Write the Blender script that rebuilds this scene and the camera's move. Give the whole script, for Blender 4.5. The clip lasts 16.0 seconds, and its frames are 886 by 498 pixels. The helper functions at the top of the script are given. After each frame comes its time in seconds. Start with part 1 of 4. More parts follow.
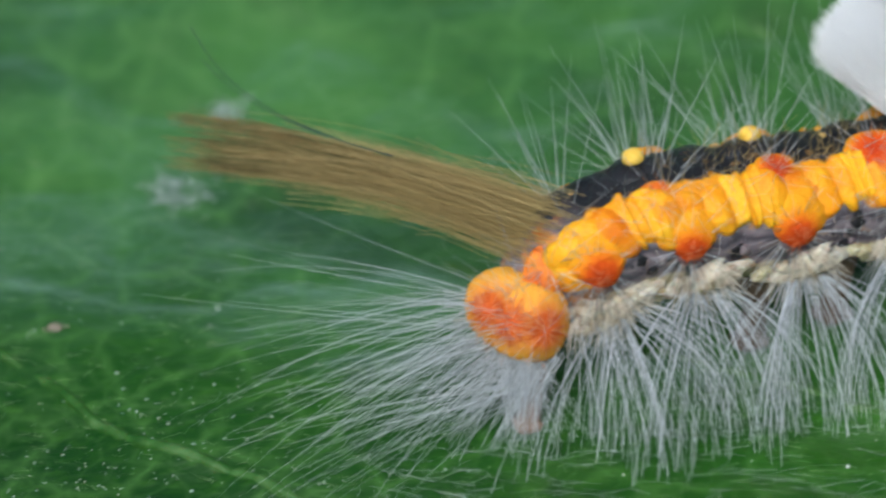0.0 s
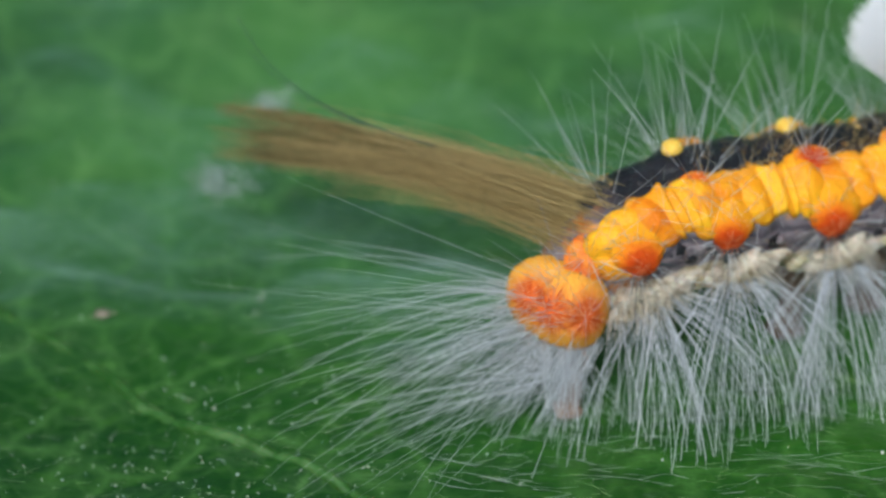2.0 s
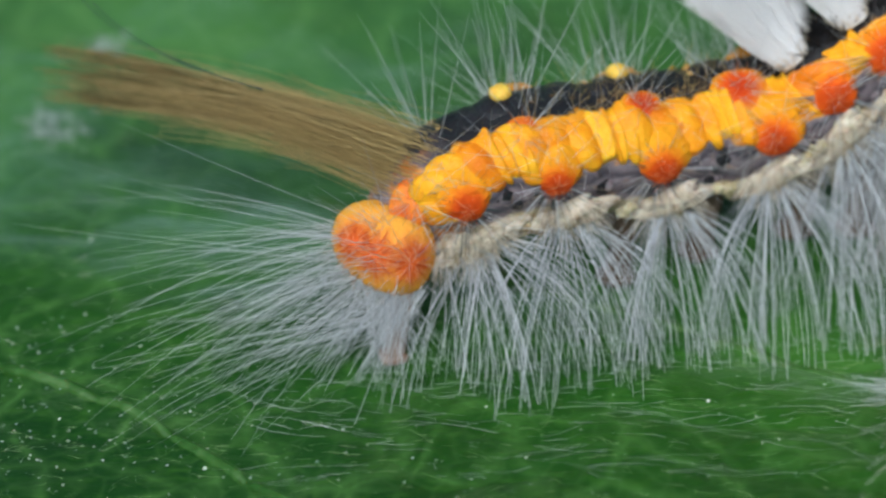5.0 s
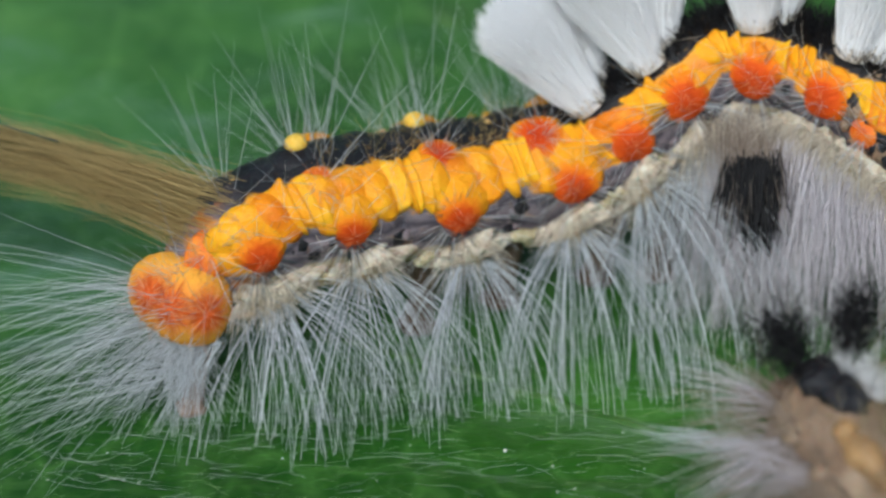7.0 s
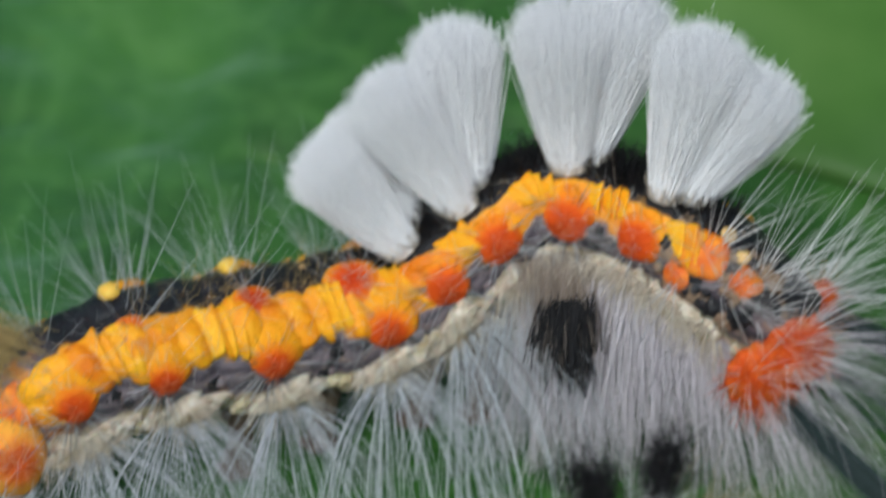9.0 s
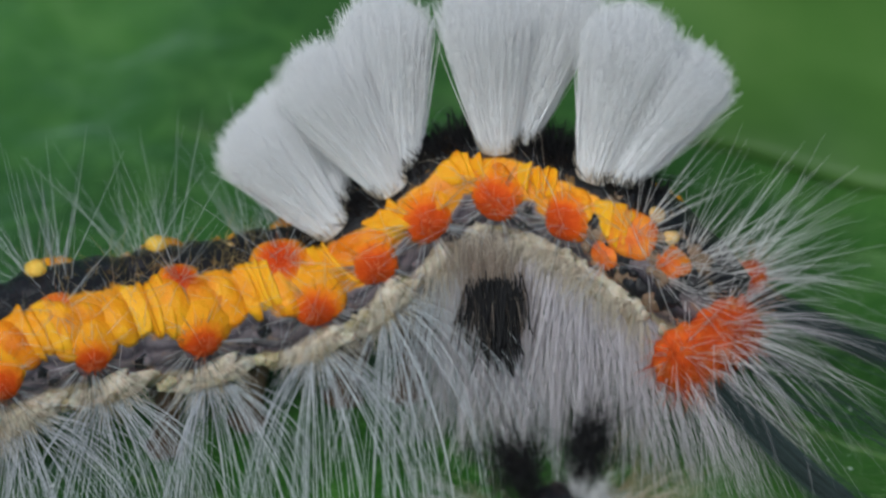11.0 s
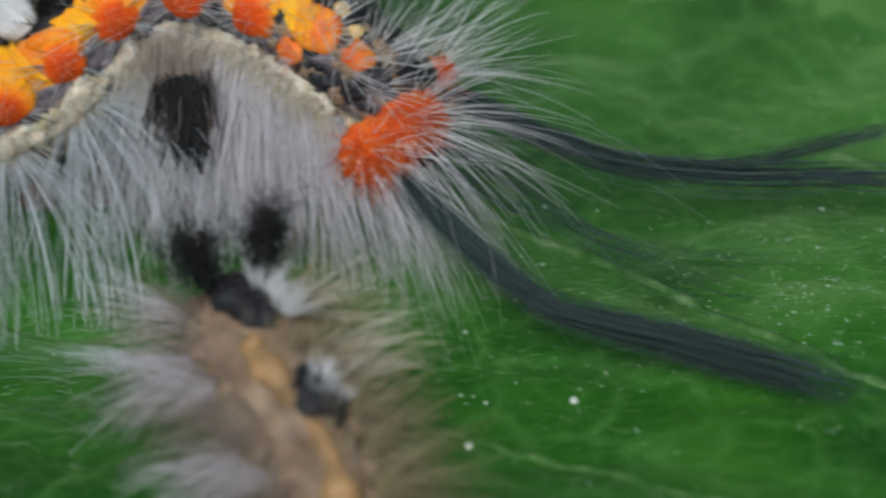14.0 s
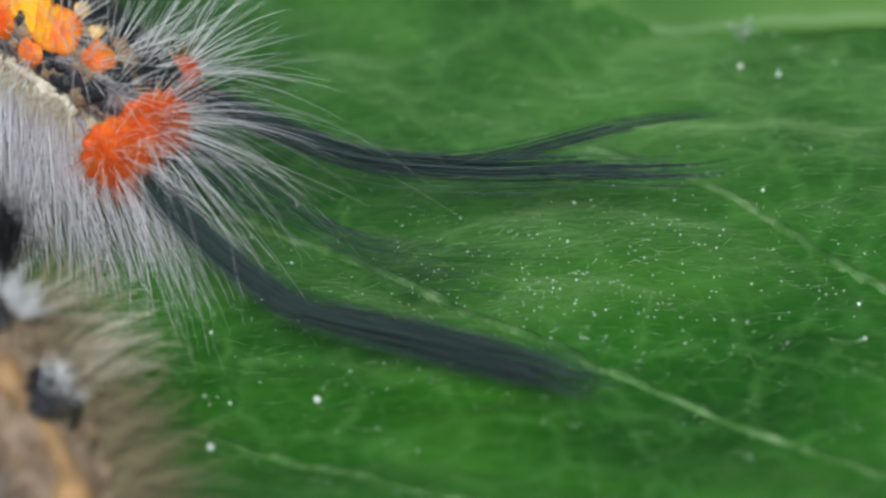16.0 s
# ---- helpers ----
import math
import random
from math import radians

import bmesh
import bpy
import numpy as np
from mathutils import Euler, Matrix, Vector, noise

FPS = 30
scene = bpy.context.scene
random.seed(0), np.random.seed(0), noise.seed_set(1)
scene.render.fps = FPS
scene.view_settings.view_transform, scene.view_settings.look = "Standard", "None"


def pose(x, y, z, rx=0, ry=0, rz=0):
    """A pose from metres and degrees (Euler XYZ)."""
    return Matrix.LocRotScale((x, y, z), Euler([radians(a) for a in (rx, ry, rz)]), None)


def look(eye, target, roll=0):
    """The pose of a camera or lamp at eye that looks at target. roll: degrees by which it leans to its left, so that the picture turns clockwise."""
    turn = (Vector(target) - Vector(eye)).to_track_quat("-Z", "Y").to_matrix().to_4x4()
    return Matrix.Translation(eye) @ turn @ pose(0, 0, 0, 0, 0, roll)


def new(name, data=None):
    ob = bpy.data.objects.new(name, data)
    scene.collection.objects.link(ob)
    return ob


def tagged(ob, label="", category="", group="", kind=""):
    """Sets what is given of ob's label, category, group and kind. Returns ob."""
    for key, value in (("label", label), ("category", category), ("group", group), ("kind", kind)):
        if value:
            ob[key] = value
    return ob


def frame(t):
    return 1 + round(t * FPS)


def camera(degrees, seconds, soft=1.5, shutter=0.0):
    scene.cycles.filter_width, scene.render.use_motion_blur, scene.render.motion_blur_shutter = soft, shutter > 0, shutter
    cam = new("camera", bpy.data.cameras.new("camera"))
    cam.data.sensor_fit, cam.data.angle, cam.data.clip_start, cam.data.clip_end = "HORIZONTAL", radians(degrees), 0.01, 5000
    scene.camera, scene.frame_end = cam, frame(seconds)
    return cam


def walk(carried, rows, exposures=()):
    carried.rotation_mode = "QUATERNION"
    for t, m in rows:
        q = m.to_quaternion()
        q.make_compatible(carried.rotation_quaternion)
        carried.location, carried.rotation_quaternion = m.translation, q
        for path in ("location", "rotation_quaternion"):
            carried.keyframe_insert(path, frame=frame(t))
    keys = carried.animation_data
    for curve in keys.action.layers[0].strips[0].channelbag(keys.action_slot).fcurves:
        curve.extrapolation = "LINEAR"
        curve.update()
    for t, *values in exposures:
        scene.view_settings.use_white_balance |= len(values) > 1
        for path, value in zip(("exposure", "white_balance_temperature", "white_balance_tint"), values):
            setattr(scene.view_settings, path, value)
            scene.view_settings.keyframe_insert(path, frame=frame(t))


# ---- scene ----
MM = 0.001
TILT = 36.0                       # the camera looks down by this much
FAR = 196.65                      # mm from the camera to the caterpillar's flank
UP = Vector((0, math.sin(radians(TILT)), math.cos(radians(TILT))))
AHEAD = Vector((0, math.cos(radians(TILT)), -math.sin(radians(TILT))))

# ---- camera: a long macro lens slid along the caterpillar, from its tail to past its head ----
cam = camera(8.0, 16.0, soft=2.5, shutter=0.5)
cam.data.dof.use_dof = True
cam.data.dof.focus_distance = 0.1950
cam.data.dof.aperture_fstop = 43.0

# seconds, mm to the right, mm down, mm forward, degrees of roll
SLIDE = [
    (0, -14.824, -0.517, 1.622, 0.27), (0.5, -16.539, -0.325, -1.043, 0.96), (1, -16.029, -1.358, -1.891, 0.60),
    (1.5, -15.639, -1.170, -2.147, 0.59), (2, -16.146, -0.151, -1.915, 0.44), (2.5, -15.282, -0.209, -2.265, 0.46),
    (3, -14.448, 1.983, -1.504, 0.54), (3.2, -13.727, 2.514, -0.598, 0.47), (5.3, -9.384, 1.243, 0.049, 0.90),
    (5.5, -8.238, 1.102, 0.422, 0.86), (6, -6.367, 0.612, -0.182, 0.67), (6.5, -5.624, 0.001, -0.574, 0.58),
    (7, -4.408, -0.119, 0.257, 0.37), (7.5, -2.669, -0.774, 0.346, 0.21), (8, -1.158, -1.587, 0.626, 0.10),
    (8.5, 0.462, -2.575, 0.791, -0.08), (9, 1.355, -4.629, 0.592, -0.35), (9.2, 2.243, -5.887, 0.403, -0.40),
    (11.3, 4.206, -2.836, 1.422, -0.05), (11.5, 4.901, -0.846, 1.893, -0.16), (12, 5.312, 0.112, 2.716, -0.36),
    (12.5, 5.809, -0.454, 2.633, -0.35), (13, 7.268, 1.289, 3.311, -0.13), (13.5, 9.270, 0.859, 1.546, -0.20),
    (14, 13.178, 2.394, 1.088, -0.58), (14.5, 16.181, 2.205, 1.870, -1.13), (15, 19.599, 4.177, 2.925, -1.46),
    (15.5, 20.803, 2.919, 2.564, -1.39), (16, 20.971, 2.590, 2.234, -1.48)]


def standpoint(right, down, forward, roll):
    eye = (Vector((right, 0, 4.0)) - UP * down + AHEAD * (forward - FAR)) * MM
    return look(eye, eye + AHEAD, roll)


walk(cam, [(t, standpoint(*where)) for t, *where in SLIDE], exposures=[(0, 0.02, 6050, 3), (3.2, -0.02, 6050, 3), (5.5, -0.07, 6050, 3), (7.5, -0.18, 6050, 3), (9.2, -0.32, 6050, 3), (11.3, -0.62, 6050, 3), (12.5, -0.58, 6050, 3), (13.5, -0.42, 6050, 3), (14.5, -0.27, 6050, 3), (15.5, -0.08, 6050, 3), (16, 0.03, 6050, 3)])

# ---- light: bright overcast sky, a broad soft sun from above and behind the lens ----
world = bpy.data.worlds.new("overcast_sky")
scene.world = world
world.use_nodes = True
sky = world.node_tree.nodes.new("ShaderNodeTexSky")
sky.sky_type, sky.sun_disc = "NISHITA", False
sky.sun_elevation, sky.sun_rotation = radians(52), radians(200)
sky.air_density, sky.dust_density, sky.ozone_density = 1.0, 4.0, 1.0
back = world.node_tree.nodes["Background"]
world.node_tree.links.new(sky.outputs["Color"], back.inputs["Color"])
back.inputs["Strength"].default_value = 0.105

sun = new("sun", bpy.data.lights.new("sun", "SUN"))
sun.data.energy, sun.data.angle, sun.data.color = 3.1, radians(40), (1.0, 0.985, 0.97)
sun.matrix_world = look((-0.22, -0.62, 0.85), (0, 0, 0))


# ---- materials ----
class Paint:
    """A small builder for procedural materials."""

    def __init__(self, name, rough=0.5, specular=0.5):
        self.material = bpy.data.materials.new(name)
        self.material.use_nodes = True
        self.tree = self.material.node_tree
        self.shader = self.tree.nodes["Principled BSDF"]
        self.shader.inputs["Roughness"].default_value = rough
        self.shader.inputs["Specular IOR Level"].default_value = specular

    def node(self, kind, **inputs):
        made = self.tree.nodes.new(kind)
        for key, value in inputs.items():
            self.feed(made, key.replace("_", " "), value)
        return made

    def feed(self, node, key, value):
        if isinstance(value, bpy.types.NodeSocket):
            self.tree.links.new(value, node.inputs[key])
        else:
            node.inputs[key].default_value = value

    def spot(self):
        return self.node("ShaderNodeTexCoord").outputs["Object"]

    def noise(self, scale, detail=4.0, rough=0.55, where=None):
        made = self.node("ShaderNodeTexNoise", Vector=where or self.spot(), Scale=scale, Detail=detail, Roughness=rough)
        return made.outputs["Fac"]

    def ramp(self, value, *stops):
        made = self.node("ShaderNodeValToRGB", Fac=value)
        band = made.color_ramp
        while len(band.elements) < len(stops):
            band.elements.new(0.5)
        for element, (place, colour) in zip(band.elements, stops):
            element.position, element.color = place, (*colour, 1)
        return made.outputs["Color"]

    def sums(self, operation, a, b=0.0, c=0.0):
        made = self.node("ShaderNodeMath")
        made.operation = operation
        for n, value in enumerate((a, b, c)):
            if isinstance(value, bpy.types.NodeSocket):
                self.tree.links.new(value, made.inputs[n])
            else:
                made.inputs[n].default_value = value
        return made.outputs[0]

    def blend(self, share, a, b):
        made = self.node("ShaderNodeMix")
        made.data_type = "RGBA"
        for socket, value in ((made.inputs["Factor"], share), (made.inputs[6], a), (made.inputs[7], b)):
            if isinstance(value, bpy.types.NodeSocket):
                self.tree.links.new(value, socket)
            else:
                socket.default_value = value if isinstance(value, float) else (*value, 1)
        return made.outputs[2]

    def colour(self, value):
        self.feed(self.shader, "Base Color", value)
        return self

    def relief(self, height, strength, depth):
        bump = self.node("ShaderNodeBump", Height=height, Strength=strength, Distance=depth)
        self.feed(self.shader, "Normal", bump.outputs["Normal"])
        return self


def hair_paint(name, light, dark, rough=0.45, specular=0.4, through_light=0.0):
    paint = Paint(name, rough, specular)
    island = paint.node("ShaderNodeNewGeometry").outputs["Random Per Island"]
    tone = paint.ramp(island, (0.0, dark), (0.6, light), (1.0, light))
    paint.colour(tone)
    if through_light:
        glow = paint.node("ShaderNodeBsdfTranslucent", Color=tone)
        both = paint.node("ShaderNodeMixShader", Fac=through_light)
        paint.tree.links.new(paint.shader.outputs[0], both.inputs[1])
        paint.tree.links.new(glow.outputs[0], both.inputs[2])
        paint.tree.links.new(both.outputs[0], paint.tree.nodes["Material Output"].inputs["Surface"])
    return paint.material


def lump_paint(name, *stops, scale=1500.0, rough=0.45, relief=0.4, vary=0.0):
    paint = Paint(name, rough, 0.22)
    mottle = paint.noise(scale, 5.0, 0.6)
    if vary:
        chance = paint.node("ShaderNodeObjectInfo").outputs["Random"]
        mottle = paint.sums("ADD", mottle, paint.sums("MULTIPLY", paint.sums("SUBTRACT", chance, 0.5), vary))
    paint.colour(paint.ramp(mottle, *stops))
    paint.relief(paint.sums("ADD", paint.noise(scale * 4, 3.0), paint.sums("MULTIPLY", paint.noise(scale * 13, 2.0), 0.5)), relief, 0.0001)
    paint.shader.inputs["Subsurface Weight"].default_value = 0.15
    paint.shader.inputs["Subsurface Scale"].default_value = 0.0003
    return paint.material


def leaf_paint():
    paint = Paint("leaf_blade", 0.48, 0.22)
    where = paint.spot()
    broad = paint.noise(120.0, 3.0, 0.5, where)
    fine = paint.noise(900.0, 4.0, 0.6, where)
    green = paint.ramp(broad, (0.32, (0.0045, 0.038, 0.0015)), (0.50, (0.013, 0.076, 0.003)), (0.68, (0.034, 0.126, 0.008)))
    green = paint.blend(paint.sums("MULTIPLY", fine, 0.4), green, (0.022, 0.096, 0.005))
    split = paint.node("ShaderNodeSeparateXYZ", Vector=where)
    haze_x, across = split.outputs["X"], split.outputs["Y"]
    # shade on the blade's near left part, painted into the green by position
    shaded = paint.sums("ADD", paint.sums("MULTIPLY", haze_x, -30.0), paint.sums("MULTIPLY", across, -60.0))
    shaded = paint.ramp(paint.sums("ADD", shaded, paint.sums("SUBTRACT", broad, 0.5)), (0.25, (0, 0, 0)), (0.95, (0.85,) * 3))
    green = paint.blend(shaded, green, (0.004, 0.034, 0.002))
    stretched = paint.node("ShaderNodeMapping", Vector=where, Scale=(0.35, 1.0, 1.0)).outputs[0]
    streak = paint.noise(3200.0, 4.0, 0.65, stretched)
    green = paint.blend(paint.ramp(streak, (0.50, (0, 0, 0)), (0.78, (0.45,) * 3)), green, (0.050, 0.150, 0.014))
    green = paint.blend(paint.ramp(streak, (0.25, (0.35,) * 3), (0.46, (0, 0, 0))), green, (0.005, 0.040, 0.002))
    # the net of fine veins, wandering
    wander = paint.node("ShaderNodeTexNoise", Vector=where, Scale=500.0, Detail=2.0).outputs["Color"]
    warp = paint.node("ShaderNodeVectorMath", Vector=wander)
    warp.operation = "MULTIPLY_ADD"
    warp.inputs[1].default_value = (0.0011,) * 3
    paint.feed(warp, 2, where)
    cells = paint.node("ShaderNodeTexVoronoi", Vector=warp.outputs[0], Scale=850.0, Randomness=0.9)
    cells.feature = "DISTANCE_TO_EDGE"
    mesh = paint.ramp(cells.outputs["Distance"], (0.0, (1, 1, 1)), (0.09, (0, 0, 0)))
    broad_cells = paint.node("ShaderNodeTexVoronoi", Vector=warp.outputs[0], Scale=330.0, Randomness=1.0)
    broad_cells.feature = "DISTANCE_TO_EDGE"
    net = paint.ramp(broad_cells.outputs["Distance"], (0.0, (1, 1, 1)), (0.025, (0.6,) * 3), (0.10, (0, 0, 0)))
    green = paint.blend(paint.sums("MULTIPLY", mesh, 0.12), green, (0.10, 0.22, 0.06))
    green = paint.blend(paint.sums("MULTIPLY", net, paint.ramp(fine, (0.35, (0.12,) * 3), (0.65, (0.42,) * 3))), green, (0.085, 0.21, 0.045))
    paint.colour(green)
    paint.feed(paint.shader, "Roughness", paint.ramp(fine, (0.3, (0.40,) * 3), (0.7, (0.56,) * 3)))
    height = paint.sums("ADD", paint.sums("MULTIPLY", cells.outputs["Distance"], 0.7), paint.sums("ADD", paint.sums("MULTIPLY", fine, 0.6), paint.sums("MULTIPLY", streak, 0.9)))
    paint.relief(height, 0.42, 0.0002)
    # hazy sky reflection put into the sheen by position: stronger behind, bluer left
    haze_x = paint.ramp(paint.sums("ADD", paint.sums("ADD", paint.sums("MULTIPLY", haze_x, 5.5), paint.sums("SUBTRACT", paint.sums("MULTIPLY", across, 58.0), 0.05)), paint.noise(70.0, 2.0, 0.5, where)), (0.30, (0.03,) * 3), (1.15, (1.0,) * 3))
    paint.feed(paint.shader, "Sheen Weight", paint.sums("MULTIPLY", haze_x, paint.ramp(broad, (0.35, (0.55,) * 3), (0.65, (1.0,) * 3))))
    paint.shader.inputs["Sheen Roughness"].default_value = 0.50
    side = paint.ramp(paint.sums("MULTIPLY_ADD", split.outputs["X"], 20.0, 0.5), (0.1, (0, 0, 0)), (0.9, (1, 1, 1)))
    paint.feed(paint.shader, "Sheen Tint", paint.blend(side, (0.68, 1.0, 0.98), (0.68, 1.0, 0.42)))
    return paint.material


def pale_leaf_paint():
    paint = Paint("pale_leaf_blade", 0.5, 0.3)
    where = paint.spot()
    broad = paint.noise(90.0, 4.0, 0.5, where)
    paint.colour(paint.ramp(broad, (0.32, (0.035, 0.105, 0.014)), (0.5, (0.062, 0.150, 0.024)), (0.7, (0.105, 0.200, 0.045))))
    paint.relief(paint.noise(700.0, 4.0, 0.6, where), 0.3, 0.0002)
    return paint.material


def skin_paint():
    """The body's skin: bands that run along it, by the angle away from the middle of the back."""
    paint = Paint("caterpillar_skin", 0.5, 0.35)
    where = paint.node("ShaderNodeTexCoord").outputs["UV"]
    split = paint.node("ShaderNodeSeparateXYZ", Vector=where)
    along, round_it = split.outputs["X"], split.outputs["Y"]
    rag = paint.noise(900.0, 4.0, 0.6)
    shifted = paint.sums("ADD", round_it, paint.sums("MULTIPLY", paint.sums("SUBTRACT", rag, 0.5), 0.17))
    black, orange, amber = (0.010, 0.010, 0.012), (0.70, 0.20, 0.006), (0.78, 0.32, 0.010)
    grey, dark, cream, under = (0.21, 0.175, 0.195), (0.055, 0.048, 0.062), (0.62, 0.53, 0.34), (0.20, 0.15, 0.11)
    trunk = paint.ramp(shifted, (0.195, black), (0.215, amber), (0.32, orange), (0.415, amber), (0.437, grey), (0.49, dark), (0.53, grey), (0.60, dark),
                       (0.64, grey), (0.665, cream), (0.745, cream), (0.775, under))
    fore = paint.ramp(shifted, (0.19, black), (0.30, (0.03, 0.028, 0.032)), (0.36, (0.20, 0.16, 0.17)), (0.42, dark), (0.50, black), (0.56, (0.26, 0.20, 0.17)), (0.62, dark), (0.66, cream), (0.76, cream), (0.79, under))
    switch = paint.sums("ADD", along, paint.sums("MULTIPLY", paint.sums("SUBTRACT", rag, 0.5), 0.03))
    mottled = paint.ramp(switch, (0.862, (0, 0, 0)), (0.882, (1, 1, 1)))
    behind = paint.ramp(switch, (0.075, (1, 1, 1)), (0.115, (0, 0, 0)))
    fleck = paint.ramp(paint.noise(2600.0, 2.0), (0.62, (0, 0, 0)), (0.68, (1, 1, 1)))
    mixed = paint.blend(mottled, trunk, fore)
    mixed = paint.blend(behind, mixed, paint.ramp(rag, (0.36, (0.07, 0.055, 0.06)), (0.50, (0.20, 0.16, 0.17)), (0.60, (0.55, 0.20, 0.03))))
    mixed = paint.blend(paint.sums("MULTIPLY", fleck, 0.25), mixed, (0.55, 0.30, 0.08))
    paint.colour(mixed)
    paint.relief(paint.noise(5200.0, 4.0), 0.5, 0.00012)
    paint.shader.inputs["Subsurface Weight"].default_value = 0.1
    paint.shader.inputs["Subsurface Scale"].default_value = 0.0003
    return paint.material


def wart_paint(name, *stops):
    """Red spots on an orange wart: the UV's X is the distance from the nearest spot's middle, over its size."""
    paint = Paint(name, 0.7, 0.12)
    split = paint.node("ShaderNodeSeparateXYZ", Vector=paint.node("ShaderNodeTexCoord").outputs["UV"])
    rag = paint.sums("MULTIPLY", paint.sums("SUBTRACT", paint.noise(4600.0, 6.0, 0.75), 0.5), 0.75)
    paint.colour(paint.ramp(paint.sums("MULTIPLY", paint.sums("ADD", split.outputs["X"], rag), 0.5), *stops))
    paint.relief(paint.noise(7000.0, 3.0), 0.6, 0.0001)
    paint.shader.inputs["Subsurface Weight"].default_value = 0.15
    paint.shader.inputs["Subsurface Scale"].default_value = 0.0003
    return paint.material


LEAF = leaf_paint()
SPOTTED = wart_paint("spotted_wart", (0.08, (0.48, 0.042, 0.005)), (0.36, (0.63, 0.085, 0.007)), (0.50, (0.76, 0.19, 0.010)), (0.70, (0.80, 0.33, 0.012)))
TAIL_RED = wart_paint("spotted_tail_wart", (0.12, (0.70, 0.13, 0.025)), (0.30, (0.76, 0.18, 0.03)), (0.48, (0.80, 0.30, 0.05)), (0.80, (0.82, 0.38, 0.05)))
PALE_LEAF = pale_leaf_paint()
SKIN = skin_paint()
RED = lump_paint("orange_red_wart", (0.30, (0.54, 0.055, 0.008)), (0.55, (0.70, 0.12, 0.010)), (0.75, (0.78, 0.26, 0.02)), scale=2500.0)
COLLAR = lump_paint("collar_wart", (0.30, (0.58, 0.055, 0.008)), (0.52, (0.72, 0.11, 0.010)), (0.75, (0.79, 0.22, 0.02)), scale=1800.0, relief=1.0, rough=0.7)
ORANGE = lump_paint("orange_wart", (0.30, (0.64, 0.10, 0.010)), (0.5, (0.74, 0.17, 0.014)), (0.75, (0.80, 0.32, 0.03)))
AMBER = lump_paint("amber_fold", (0.30, (0.68, 0.18, 0.003)), (0.48, (0.80, 0.29, 0.005)), (0.70, (0.85, 0.40, 0.012)), vary=0.3, relief=0.8, scale=700.0)
TAN_KNOB = lump_paint("tan_knob", (0.3, (0.58, 0.34, 0.10)), (0.7, (0.76, 0.54, 0.24)), scale=2500.0)
PLEAT = lump_paint("yellow_pleat", (0.30, (0.78, 0.29, 0.004)), (0.48, (0.84, 0.37, 0.008)), (0.70, (0.87, 0.46, 0.02)), vary=0.25, relief=0.8, scale=900.0)
YELLOW = lump_paint("yellow_knob", (0.3, (0.74, 0.43, 0.04)), (0.7, (0.84, 0.60, 0.14)), scale=2500.0)
CREAM = lump_paint("cream_wart", (0.34, (0.37, 0.295, 0.20)), (0.5, (0.60, 0.52, 0.40)), (0.70, (0.77, 0.71, 0.61)), scale=2600.0, rough=0.55, relief=0.8)
STRAW = lump_paint("straw_lump", (0.3, (0.36, 0.29, 0.16)), (0.55, (0.58, 0.51, 0.32)), (0.75, (0.72, 0.67, 0.5)), scale=2600.0, relief=0.8)
LILAC = lump_paint("lilac_grey_skin", (0.3, (0.09, 0.075, 0.085)), (0.7, (0.30, 0.25, 0.27)), scale=3000.0)
BELLY = lump_paint("brown_leg", (0.3, (0.07, 0.05, 0.035)), (0.7, (0.17, 0.12, 0.085)))
FOOT = lump_paint("pink_foot", (0.3, (0.20, 0.12, 0.08)), (0.7, (0.36, 0.25, 0.18)))
PITCH = lump_paint("black_skin", (0.3, (0.006, 0.006, 0.008)), (0.7, (0.03, 0.03, 0.034)), rough=0.35)
BROWN = lump_paint("brown_skin", (0.3, (0.16, 0.10, 0.065)), (0.7, (0.34, 0.25, 0.17)), scale=700.0)
STRIPE = lump_paint("dull_orange_skin", (0.35, (0.17, 0.11, 0.06)), (0.55, (0.36, 0.215, 0.095)), (0.7, (0.48, 0.30, 0.14)), scale=500.0)

WHITE_HAIR = hair_paint("white_hair", (0.72, 0.76, 0.80), (0.40, 0.43, 0.47), 0.4, 0.5, 0.2)
PALE_HAIR = hair_paint("pale_hair", (0.87, 0.83, 0.88), (0.56, 0.51, 0.55), 0.4, 0.5, 0.2)
BRUSH_HAIR = hair_paint("dense_white_hair", (0.965, 0.975, 1.0), (0.94, 0.955, 0.995), 0.9, 0.05, 0.03)
BRUSH_HAIR.node_tree.nodes["Principled BSDF"].inputs["Sheen Weight"].default_value = 1.0
TAN_HAIR = hair_paint("tan_hair", (0.60, 0.46, 0.21), (0.37, 0.28, 0.11), 0.5, 0.25, 0.35)
OLIVE_HAIR = hair_paint("olive_hair", (0.25, 0.22, 0.09), (0.10, 0.09, 0.035), 0.5, 0.25, 0.3)
UMBER_HAIR = hair_paint("umber_hair", (0.36, 0.27, 0.11), (0.18, 0.13, 0.05), 0.5, 0.25, 0.3)
BRIGHT_HAIR = hair_paint("bright_white_hair", (0.93, 0.93, 0.93), (0.66, 0.66, 0.66), 0.35, 0.5, 0.15)
CREAM_HAIR = hair_paint("cream_hair", (0.86, 0.79, 0.67), (0.60, 0.51, 0.38), 0.5, 0.3, 0.2)
RED_HAIR = hair_paint("red_hair", (0.74, 0.13, 0.02), (0.50, 0.05, 0.008), 0.6, 0.15, 0.2)
PINK_HAIR = hair_paint("pink_hair", (0.88, 0.46, 0.26), (0.78, 0.28, 0.10), 0.4, 0.4, 0.3)
BLACK_HAIR = hair_paint("black_hair", (0.050, 0.075, 0.074), (0.010, 0.018, 0.018), 0.6, 0.14)
